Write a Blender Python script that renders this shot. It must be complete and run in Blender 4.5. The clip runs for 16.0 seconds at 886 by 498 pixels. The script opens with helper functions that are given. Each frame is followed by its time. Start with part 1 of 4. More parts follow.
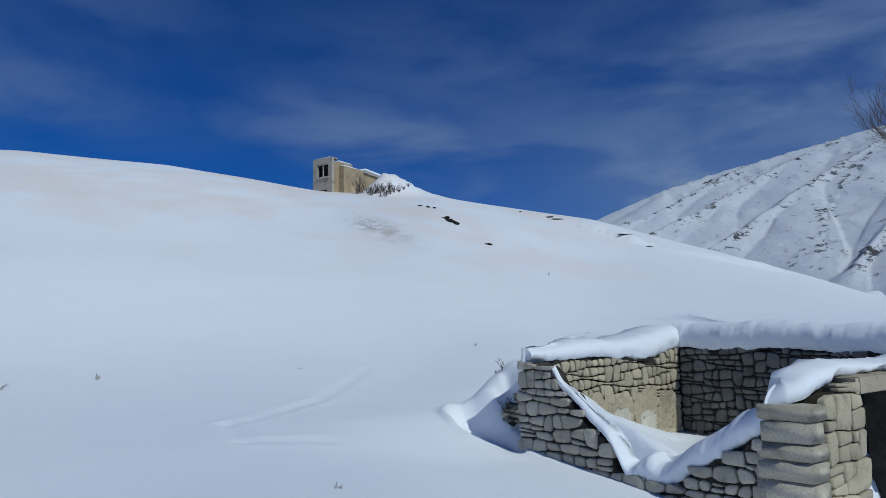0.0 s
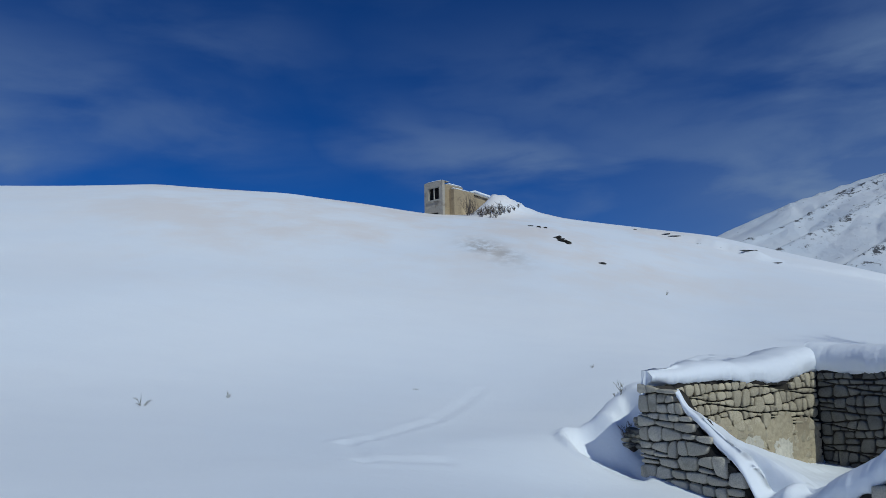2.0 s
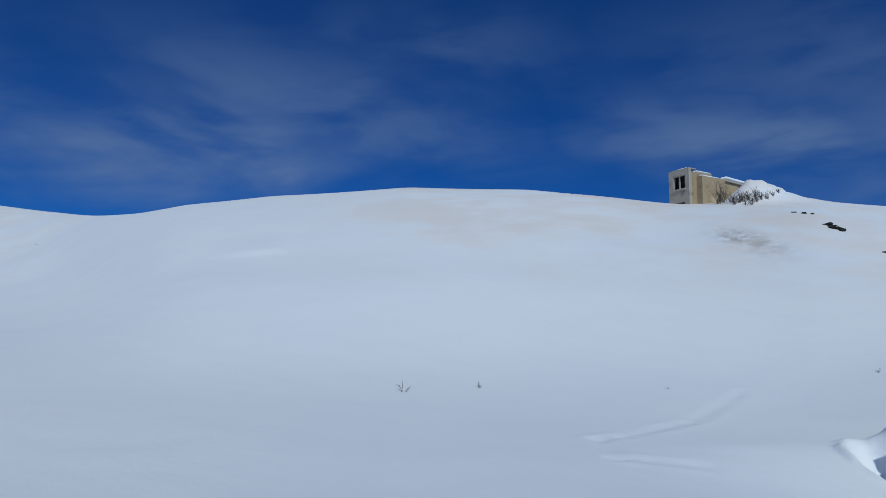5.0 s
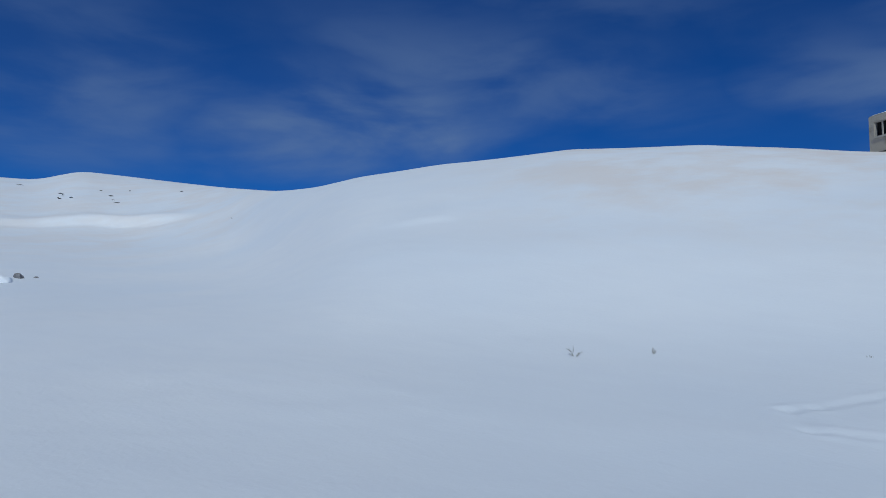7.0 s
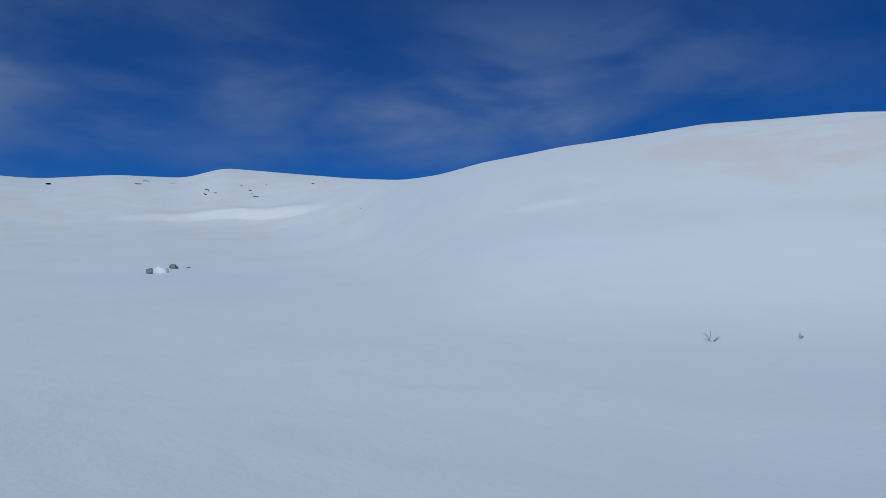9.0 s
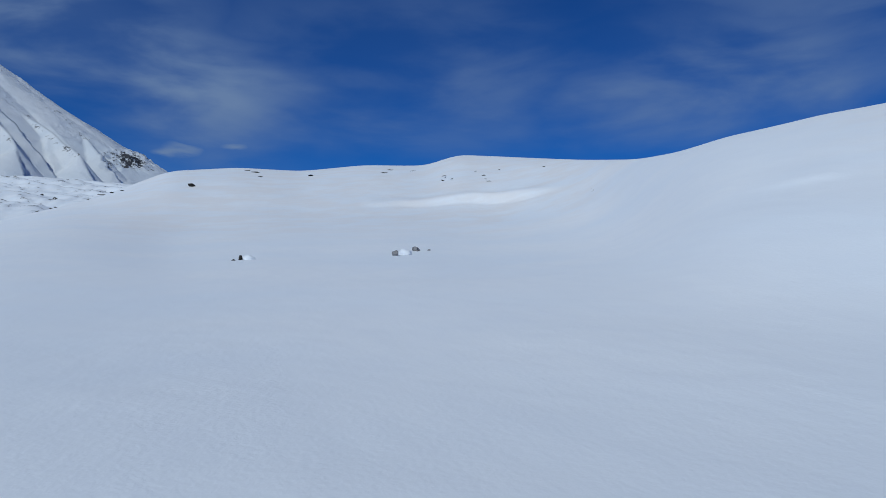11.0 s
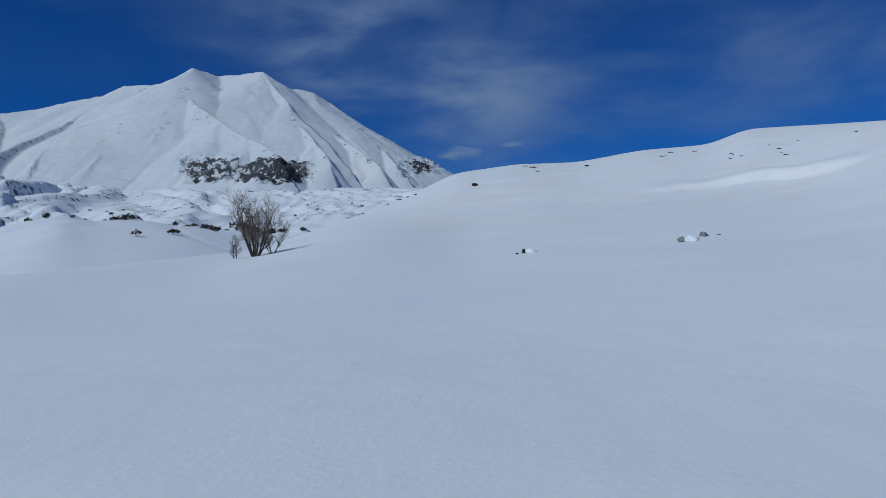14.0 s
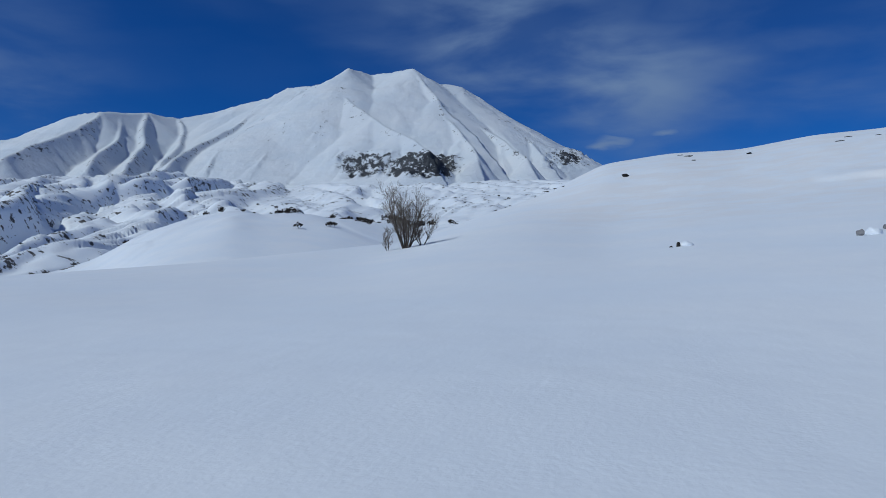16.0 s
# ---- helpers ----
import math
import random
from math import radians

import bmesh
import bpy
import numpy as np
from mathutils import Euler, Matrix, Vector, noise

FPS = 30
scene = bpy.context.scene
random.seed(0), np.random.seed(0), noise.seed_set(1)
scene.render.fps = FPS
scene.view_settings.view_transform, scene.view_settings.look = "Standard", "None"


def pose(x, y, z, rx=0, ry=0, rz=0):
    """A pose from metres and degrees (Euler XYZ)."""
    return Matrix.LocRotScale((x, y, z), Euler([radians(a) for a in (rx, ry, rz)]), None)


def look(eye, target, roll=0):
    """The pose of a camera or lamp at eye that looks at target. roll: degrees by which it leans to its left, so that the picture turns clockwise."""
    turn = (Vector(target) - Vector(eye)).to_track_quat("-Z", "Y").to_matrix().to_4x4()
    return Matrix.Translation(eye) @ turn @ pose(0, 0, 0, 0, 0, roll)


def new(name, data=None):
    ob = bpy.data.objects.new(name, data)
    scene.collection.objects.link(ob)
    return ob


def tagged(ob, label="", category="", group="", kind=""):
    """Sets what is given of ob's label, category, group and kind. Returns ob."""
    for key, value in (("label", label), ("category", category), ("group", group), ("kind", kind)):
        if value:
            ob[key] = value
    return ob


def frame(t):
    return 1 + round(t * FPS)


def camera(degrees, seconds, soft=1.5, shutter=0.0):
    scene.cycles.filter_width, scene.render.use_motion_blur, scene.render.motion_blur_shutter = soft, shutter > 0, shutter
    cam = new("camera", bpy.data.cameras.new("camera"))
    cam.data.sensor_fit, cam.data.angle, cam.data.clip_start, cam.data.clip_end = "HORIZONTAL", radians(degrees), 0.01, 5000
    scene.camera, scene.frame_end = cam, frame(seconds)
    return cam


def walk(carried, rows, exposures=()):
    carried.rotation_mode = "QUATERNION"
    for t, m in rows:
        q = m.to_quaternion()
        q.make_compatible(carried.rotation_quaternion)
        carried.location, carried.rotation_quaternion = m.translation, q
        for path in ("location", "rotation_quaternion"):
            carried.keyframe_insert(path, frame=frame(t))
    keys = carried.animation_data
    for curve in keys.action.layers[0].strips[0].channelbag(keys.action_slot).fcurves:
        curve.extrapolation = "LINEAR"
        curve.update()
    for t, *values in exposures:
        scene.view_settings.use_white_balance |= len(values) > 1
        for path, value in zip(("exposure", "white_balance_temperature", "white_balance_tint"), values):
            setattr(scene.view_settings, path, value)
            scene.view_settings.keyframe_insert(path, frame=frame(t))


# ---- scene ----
cam = camera(64.9, 16.0, soft=0.75)
PATH = [
    (0.0, -0.000, -0.000, 0, 96.81, -1.12, 0.02),
    (0.5, -0.006, -0.000, 0, 98.13, -1.21, 1.24),
    (1.0, -0.019, -0.001, 0, 98.47, -1.15, 3.72),
    (1.5, -0.032, -0.002, 0, 98.70, -1.02, 6.06),
    (2.0, -0.048, -0.004, 0, 98.69, -0.91, 9.13),
    (2.5, -0.057, -0.005, 0, 98.75, -1.10, 10.92),
    (3.0, -0.066, -0.007, 0, 98.23, -1.85, 12.70),
    (3.5, -0.085, -0.012, 0, 98.75, -0.65, 16.42),
    (4.0, -0.105, -0.019, 0, 98.41, 0.44, 20.46),
    (4.5, -0.125, -0.027, 0, 98.59, 0.68, 24.60),
    (4.7, -0.133, -0.031, 0, 98.60, 0.66, 26.40),
    (6.8, -0.196, -0.073, 0, 95.20, 0.79, 40.75),
    (7.0, -0.202, -0.078, 0, 95.23, 0.77, 42.34),
    (7.5, -0.217, -0.092, 0, 94.90, 2.37, 46.23),
    (8.0, -0.224, -0.100, 0, 94.55, 2.09, 48.25),
    (10.3, -0.269, -0.167, 0, 92.50, 0.55, 63.65),
    (10.5, -0.274, -0.179, 0, 92.25, 1.00, 66.14),
    (11.0, -0.284, -0.204, 0, 92.23, 1.13, 71.28),
    (11.5, -0.291, -0.226, 0, 91.30, 0.83, 75.75),
    (12.0, -0.294, -0.241, 0, 91.53, 0.51, 78.62),
    (12.5, -0.297, -0.260, 0, 91.82, 0.01, 82.31),
    (13.0, -0.299, -0.279, 0, 91.87, -0.55, 86.06),
    (13.5, -0.300, -0.303, 0, 91.68, -0.94, 90.59),
    (14.0, -0.299, -0.321, 0, 91.41, -0.80, 93.94),
    (14.5, -0.298, -0.337, 0, 91.42, -0.83, 97.03),
    (15.0, -0.295, -0.354, 0, 91.55, -0.97, 100.40),
    (15.5, -0.292, -0.371, 0, 90.98, -0.71, 103.63),
    (16.0, -0.288, -0.382, 0, 90.89, -0.22, 105.94),
]
walk(cam, [(t, pose(x, y, z, rx, 0, rz) @ pose(0, 0, 0, 0, 0, roll)) for t, x, y, z, rx, roll, rz in PATH],
     exposures=((0.0, -0.42, 6000, -1), (3.5, -0.50, 5950, -2), (7.0, -0.50, 5950, -2), (8.2, -0.52, 5950, -2), (10.5, -0.66, 5850, -2), (11.0, -0.40, 5950, -1), (12.5, -0.55, 5850, -2), (13.5, -0.47, 5900, -1), (14.0, -0.57, 5850, -2), (14.5, -0.42, 5900, -1), (16.0, -0.44, 5850, -1)))

# ---- light ----
SUN = Vector((0.69, -0.724, 0.0)).normalized() * math.cos(radians(44)) + Vector((0, 0, math.sin(radians(44))))
sun_data = bpy.data.lights.new("sun", "SUN")
sun_data.energy, sun_data.angle, sun_data.color = 3.0, radians(0.5), (1.0, 0.96, 0.90)
sun = new("sun", sun_data)
sun.matrix_world = look(SUN * 100, (0, 0, 0))


def nodes_of(tree):
    def add(kind, **inputs):
        n = tree.nodes.new(kind)
        for key, value in inputs.items():
            n.inputs[key.replace("_", " ")].default_value = value
        return n

    def link(a, b):
        tree.links.new(a, b)

    def math_node(op, a, b=None, clamp=False):
        n = tree.nodes.new("ShaderNodeMath")
        n.operation, n.use_clamp = op, clamp
        for socket, v in zip(n.inputs, (a, b)):
            if v is None:
                continue
            if isinstance(v, (int, float)):
                socket.default_value = v
            else:
                link(v, socket)
        return n.outputs[0]

    def ramp(src, lo, hi, smooth=True):
        n = tree.nodes.new("ShaderNodeMapRange")
        n.interpolation_type = "SMOOTHSTEP" if smooth else "LINEAR"
        n.inputs["From Min"].default_value, n.inputs["From Max"].default_value = lo, hi
        link(src, n.inputs["Value"])
        return n.outputs[0]

    def mix(fac, a, b):
        n = tree.nodes.new("ShaderNodeMix")
        n.data_type = "RGBA"
        for socket, v in ((n.inputs[0], fac), (n.inputs[6], a), (n.inputs[7], b)):
            if isinstance(v, (int, float)):
                socket.default_value = v
            elif isinstance(v, tuple):
                socket.default_value = (*v, 1) if len(v) == 3 else v
            else:
                link(v, socket)
        return n.outputs[2]

    def noise_tex(coord, scale, detail=4.0, rough=0.55, distort=0.0):
        n = add("ShaderNodeTexNoise", Scale=scale, Detail=detail, Roughness=rough, Distortion=distort)
        if coord is not None:
            link(coord, n.inputs["Vector"])
        return n.outputs[0]

    def mapped(coord, scale=(1, 1, 1), turn=(0, 0, 0), at=(0, 0, 0)):
        n = tree.nodes.new("ShaderNodeMapping")
        n.inputs["Scale"].default_value, n.inputs["Rotation"].default_value, n.inputs["Location"].default_value = scale, turn, at
        link(coord, n.inputs["Vector"])
        return n.outputs[0]

    return add, link, math_node, ramp, mix, noise_tex, mapped


def make_world():
    world = bpy.data.worlds.new("winter_sky")
    scene.world = world
    world.use_nodes = True
    tree = world.node_tree
    tree.nodes.clear()
    add, link, math_node, ramp, mix, noise_tex, mapped = nodes_of(tree)
    sky = tree.nodes.new("ShaderNodeTexSky")
    sky.sky_type, sky.sun_disc = "NISHITA", False
    sky.sun_elevation, sky.sun_rotation = radians(44), math.atan2(SUN.x, SUN.y)
    sky.altitude, sky.air_density, sky.dust_density, sky.ozone_density = 2200, 1.0, 0.25, 3.0
    deep = mix(1.0, sky.outputs[0], (0.125, 0.425, 1.0))
    deep.node.blend_type = "MULTIPLY"
    # thin high cloud, laid out on a plane far above
    coord = tree.nodes.new("ShaderNodeTexCoord").outputs["Generated"]
    split = tree.nodes.new("ShaderNodeSeparateXYZ")
    link(coord, split.inputs[0])
    up = math_node("ADD", math_node("MAXIMUM", split.outputs[2], 0.0), 0.22)
    flat = tree.nodes.new("ShaderNodeCombineXYZ")
    link(math_node("DIVIDE", split.outputs[0], up), flat.inputs[0])
    link(math_node("DIVIDE", split.outputs[1], up), flat.inputs[1])
    bearing = math_node("MULTIPLY", math_node("ARCTAN2", math_node("MULTIPLY", split.outputs[0], -1.0), split.outputs[1]), 57.2958)
    rise = math_node("MULTIPLY", math_node("ARCSINE", split.outputs[2]), 57.2958)
    chart = tree.nodes.new("ShaderNodeCombineXYZ")
    link(math_node("DIVIDE", bearing, 16.0), chart.inputs[0])
    link(math_node("DIVIDE", rise, 7.0), chart.inputs[1])
    link(up, chart.inputs[2])
    wisp = noise_tex(mapped(chart.outputs[0], (0.9, 1.25, 1), (0, 0, 0.45), (0.4, 2.2, 0)), 1.25, 6.0, 0.5, 0.25)
    tuft = noise_tex(mapped(chart.outputs[0], (1, 1, 1), (0, 0, 0.2), (5.1, 0.3, 0)), 1.0, 3.0, 0.5, 0.4)
    # an even veil low over the shoulder of the mountain
    veil = math_node("ADD", math_node("POWER", math_node("ABSOLUTE", math_node("DIVIDE", math_node("ADD", bearing, 22.0), 17.0)), 2.0),
                     math_node("POWER", math_node("ABSOLUTE", math_node("DIVIDE", math_node("SUBTRACT", rise, 10.0), 7.0)), 2.0))
    veil = math_node("MULTIPLY", math_node("POWER", 2.718, math_node("MULTIPLY", veil, -1.0)), math_node("ADD", math_node("MULTIPLY", wisp, 0.5), 0.30))
    bearing = math_node("ADD", bearing, math_node("MULTIPLY", math_node("SUBTRACT", tuft, 0.5), 24.0))
    rise = math_node("ADD", rise, math_node("MULTIPLY", math_node("SUBTRACT", wisp, 0.5), 9.0))
    cover = None
    # bearing, rise, half width, half height, lean, weight
    for b0, e0, wb, we, lean, weight in ((97, 18.0, 13, 5.5, 0.26, 1.5), (106, 24, 15, 4, 0.15, 0.9), (140, 13, 9, 6, 0, 0.7), (-6, 22, 18, 5.0, 0.05, 0.3), (50, 16.5, 14, 4.2, -0.05, 0.8), (40, 20, 16, 4.5, 0.12, 0.5), (1, 15.5, 13, 3.4, 0.22, 0.85),
                                         (-26, 9, 22, 10.0, 0.1, 1.25), (-30, 19, 18, 8, 0, 0.9), (27, 25, 12, 3.5, 0.1, 0.25), (74, 17, 12, 7.0, 0.0, 0.5), (93.0, 10.2, 1.4, 0.5, 0, 1.0), (88.5, 10.8, 1.8, 0.5, 0, 1.0),
                                         (-60, 22, 26, 9, 0, 0.6), (180, 25, 40, 10, 0, 0.6), (60, 45, 60, 14, 0, 0.45)):
        db = math_node("SUBTRACT", bearing, float(b0))
        de = math_node("SUBTRACT", math_node("SUBTRACT", rise, float(e0)), math_node("MULTIPLY", db, float(lean)))
        d2 = math_node("ADD", math_node("POWER", math_node("ABSOLUTE", math_node("DIVIDE", db, float(wb))), 2.0),
                       math_node("POWER", math_node("ABSOLUTE", math_node("DIVIDE", de, float(we))), 2.0))
        blob = math_node("MULTIPLY", math_node("POWER", 2.718, math_node("MULTIPLY", d2, -1.0)), weight)
        cover = blob if cover is None else math_node("MAXIMUM", cover, blob)
    cover = math_node("MULTIPLY", cover, math_node("ADD", math_node("MULTIPLY", ramp(wisp, 0.3, 0.68), 0.86), 0.14), clamp=True)
    cover = math_node("MAXIMUM", math_node("MULTIPLY", cover, 0.95), veil)
    shade = mix(cover, deep, (2.65, 3.65, 6.3))
    back = add("ShaderNodeBackground", Strength=0.075)
    link(shade, back.inputs["Color"])
    link(back.outputs[0], tree.nodes.new("ShaderNodeOutputWorld").inputs[0])


make_world()


# ---- materials ----
def material(name):
    m = bpy.data.materials.new(name)
    m.use_nodes = True
    m.node_tree.nodes.clear()
    tools = nodes_of(m.node_tree)
    add, link = tools[0], tools[1]
    shader = add("ShaderNodeBsdfPrincipled")
    link(shader.outputs[0], add("ShaderNodeOutputMaterial").inputs[0])
    return m, shader, tools


def bump(tools, shader, height, strength, distance):
    n = tools[0]("ShaderNodeBump", Strength=strength, Distance=distance)
    tools[1](height, n.inputs["Height"])
    tools[1](n.outputs[0], shader.inputs["Normal"])


def snow_material(name, dirt=False):
    m, s, tools = material(name)
    add, link, math_node, ramp, mix, noise_tex, mapped = tools
    pos = add("ShaderNodeTexCoord").outputs["Object"]
    broad = noise_tex(pos, 0.06, 3.0)
    mid = noise_tex(mapped(pos, (0.5, 1.3, 1), (0, 0, 0.5)), 0.8, 5.0)
    fine = noise_tex(pos, 9.0, 5.0, 0.6)
    col = mix(ramp(broad, 0.3, 0.7), (0.80, 0.85, 0.91), (0.86, 0.885, 0.915))
    col = mix(math_node("MULTIPLY", ramp(mid, 0.35, 0.75), 0.35), col, (0.79, 0.825, 0.88))
    if dirt:
        a = add("ShaderNodeAttribute")
        a.attribute_name = "dirt"
        streaks = noise_tex(mapped(pos, (1.6, 0.8, 1), (0, 0, 0.35)), 0.9, 6.0, 0.62)
        amount = math_node("MULTIPLY", a.outputs["Fac"], ramp(streaks, 0.32, 0.62))
        col = mix(amount, col, (0.36, 0.33, 0.30))
        d = add("ShaderNodeAttribute")
        d.attribute_name = "dust"
        veil = noise_tex(mapped(pos, (0.8, 0.6, 1), (0, 0, 0.25)), 0.2, 6.0, 0.62)
        col = mix(math_node("MULTIPLY", d.outputs["Fac"], ramp(veil, 0.36, 0.66)), col, (0.80, 0.76, 0.735))
        w = add("ShaderNodeAttribute")
        w.attribute_name = "wild"
        scrub = noise_tex(mapped(pos, (1, 0.35, 1), (0, 0, 0.9)), 0.13, 5.0, 0.62)
        tract = noise_tex(pos, 0.008, 3.0, 0.6)
        bare = math_node("ADD", math_node("ADD", scrub, math_node("MULTIPLY", tract, 0.35)), math_node("MULTIPLY", w.outputs["Fac"], 0.33))
        bare = math_node("MULTIPLY", ramp(bare, 1.05, 1.10), ramp(w.outputs["Fac"], 0.0, 0.2))
        col = mix(bare, col, mix(scrub, (0.03, 0.032, 0.035), (0.12, 0.11, 0.10)))
    link(col, s.inputs["Base Color"])
    s.inputs["Roughness"].default_value = 0.6
    s.inputs["Specular IOR Level"].default_value = 0.25
    s.inputs["Subsurface Weight"].default_value = 0.0
    h = math_node("ADD", math_node("MULTIPLY", mid, 0.7), math_node("MULTIPLY", fine, 0.25))
    bump(tools, s, h, 0.55, 0.06)
    return m


def far_snow_material():
    """Snow with bare rock where the mesh attribute says so."""
    m, s, tools = material("mountain_snow")
    add, link, math_node, ramp, mix, noise_tex, mapped = tools
    pos = add("ShaderNodeTexCoord").outputs["Object"]
    a = add("ShaderNodeAttribute")
    a.attribute_name = "rock"
    speck = noise_tex(pos, 0.045, 8.0, 0.75)
    big = noise_tex(pos, 0.006, 4.0, 0.6)
    bare = math_node("ADD", math_node("MULTIPLY", a.outputs["Fac"], 0.5), math_node("MULTIPLY", speck, 1.0))
    bare = ramp(math_node("ADD", bare, math_node("MULTIPLY", big, 0.16)), 0.80, 0.88)
    snow = mix(ramp(big, 0.3, 0.7), (0.63, 0.68, 0.74), (0.71, 0.735, 0.77))
    rock = mix(ramp(speck, 0.4, 0.8), (0.03, 0.034, 0.042), (0.12, 0.122, 0.13))
    link(mix(bare, snow, rock), s.inputs["Base Color"])
    s.inputs["Roughness"].default_value = 0.8
    s.inputs["Specular IOR Level"].default_value = 0.15
    bump(tools, s, speck, 0.5, 9.0)
    return m


def stone_material(name, light, dark, stain, scale=7.0):
    m, s, tools = material(name)
    add, link, math_node, ramp, mix, noise_tex, mapped = tools
    pos = add("ShaderNodeNewGeometry").outputs["Position"]
    rnd = add("ShaderNodeObjectInfo").outputs["Random"]
    grain = noise_tex(pos, scale * 6, 6.0, 0.65)
    blot = noise_tex(pos, scale * 0.5, 4.0, 0.6)
    patch = noise_tex(pos, 1.1, 3.0, 0.5)
    col = mix(rnd, dark, light)
    col = mix(math_node("MULTIPLY", ramp(grain, 0.3, 0.75), 0.6), col, tuple(c * 0.55 for c in dark))
    col = mix(math_node("MULTIPLY", ramp(blot, 0.5, 0.72), 0.65), col, stain)
    col = mix(math_node("MULTIPLY", ramp(patch, 0.55, 0.75), 0.4), col, tuple(min(1, c * 1.25) for c in light))
    link(col, s.inputs["Base Color"])
    s.inputs["Roughness"].default_value = 0.92
    s.inputs["Specular IOR Level"].default_value = 0.2
    bump(tools, s, math_node("ADD", grain, blot), 0.6, 0.02)
    return m


def plain_material(name, a, b, scale, rough=0.8, lift=0.01):
    m, s, tools = material(name)
    add, link, math_node, ramp, mix, noise_tex, mapped = tools
    pos = add("ShaderNodeTexCoord").outputs["Object"]
    n1, n2 = noise_tex(pos, scale, 5.0, 0.6), noise_tex(pos, scale * 6, 4.0, 0.6)
    col = mix(ramp(n1, 0.3, 0.7), a, b)
    col = mix(math_node("MULTIPLY", ramp(n2, 0.4, 0.8), 0.5), col, tuple(c * 0.6 for c in a))
    link(col, s.inputs["Base Color"])
    s.inputs["Roughness"].default_value = rough
    s.inputs["Specular IOR Level"].default_value = 0.2
    bump(tools, s, n2, 0.5, lift)
    return m


SNOW = snow_material("snow_field", dirt=True)
CAP = snow_material("snow_cap")
FAR = far_snow_material()
STONE = stone_material("ruin_stone", (0.60, 0.53, 0.38), (0.40, 0.355, 0.26), (0.23, 0.205, 0.15))
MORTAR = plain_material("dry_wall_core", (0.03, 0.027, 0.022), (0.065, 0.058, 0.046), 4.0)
# greyer, darker copy of the stone: the far wall's shade in its colour
GREY_STONE = stone_material("shade_toned_grey_stone", (0.26, 0.25, 0.215), (0.15, 0.147, 0.13), (0.075, 0.073, 0.067))
# lighter stone for the side wall: grazing sun put into the colour
PALE_STONE = stone_material("sun_lightened_stone", (0.66, 0.61, 0.50), (0.47, 0.43, 0.345), (0.25, 0.23, 0.18))
LIME = stone_material("lime_plaster", (0.66, 0.63, 0.54), (0.58, 0.55, 0.46), (0.42, 0.38, 0.30), 3.0)
HOUSE_FRONT = stone_material("stained_render", (0.52, 0.48, 0.41), (0.42, 0.385, 0.32), (0.16, 0.135, 0.105), 2.4)
HOUSE_SIDE = stone_material("ochre_render", (0.46, 0.37, 0.24), (0.38, 0.30, 0.19), (0.17, 0.13, 0.085), 2.4)
PLASTER = stone_material("old_plaster", (0.50, 0.43, 0.30), (0.42, 0.37, 0.26), (0.22, 0.185, 0.13), 2.0)
CONCRETE = stone_material("grey_render", (0.50, 0.48, 0.42), (0.44, 0.42, 0.37), (0.25, 0.23, 0.2), 3.0)
BLACK = plain_material("painted_dark_opening", (0.012, 0.012, 0.014), (0.02, 0.02, 0.02), 2.0)
EARTH_AND_GAPS = plain_material("dark_earth_and_gaps", (0.018, 0.017, 0.016), (0.05, 0.045, 0.04), 5.0, 0.95, 0.03)
ROCK = plain_material("field_rock", (0.15, 0.15, 0.16), (0.32, 0.31, 0.31), 3.0, 0.9, 0.03)
BARK = plain_material("bark", (0.05, 0.042, 0.035), (0.10, 0.085, 0.07), 6.0, 0.9, 0.01)
TWIG = plain_material("twig", (0.10, 0.082, 0.068), (0.19, 0.16, 0.135), 8.0, 0.9, 0.005)
STALK = plain_material("dry_stalk", (0.10, 0.085, 0.05), (0.20, 0.17, 0.10), 10.0, 0.9, 0.002)


# ---- mesh helpers ----
def mesh_object(name, verts, faces, mat, smooth=True, parent=None, label=""):
    me = bpy.data.meshes.new(name)
    me.from_pydata([tuple(v) for v in verts], [], [tuple(f) for f in faces])
    me.materials.append(mat)
    if smooth:
        me.polygons.foreach_set("use_smooth", np.ones(len(me.polygons), bool))
    me.update()
    ob = new(name, me)
    if parent:
        ob.parent = parent
    if label:
        ob["label"] = label
    return ob


def part(name, bm, mat, parent, label="", smooth=False):
    me = bpy.data.meshes.new(name)
    bm.to_mesh(me)
    bm.free()
    me.materials.append(mat)
    if smooth:
        me.polygons.foreach_set("use_smooth", np.ones(len(me.polygons), bool))
    ob = new(name, me)
    if parent:
        ob.parent = parent
    if label:
        ob["label"] = label
    return ob


def grid_mesh(name, x, y, z, mat, wrap=False, attribute=None):
    """A sheet from 2D arrays of places."""
    n, k = x.shape
    idx = np.arange(n * k).reshape(n, k)
    nxt = np.roll(idx, -1, 0) if wrap else idx[1:]
    cur = idx if wrap else idx[:-1]
    quads = np.stack([cur[:, :-1], cur[:, 1:], nxt[:, 1:], nxt[:, :-1]], -1).reshape(-1, 4)
    me = bpy.data.meshes.new(name)
    me.vertices.add(n * k)
    me.vertices.foreach_set("co", np.stack([x, y, z], -1).astype(np.float32).ravel())
    me.loops.add(quads.size)
    me.loops.foreach_set("vertex_index", quads.astype(np.int32).ravel())
    me.polygons.add(len(quads))
    me.polygons.foreach_set("loop_start", np.arange(0, quads.size, 4, dtype=np.int32))
    me.update(calc_edges=True)
    me.polygons.foreach_set("use_smooth", np.ones(len(quads), bool))
    if attribute:
        a = me.attributes.new(attribute[0], "FLOAT", "POINT")
        a.data.foreach_set("value", attribute[1].astype(np.float32).ravel())
    me.materials.append(mat)
    return new(name, me)


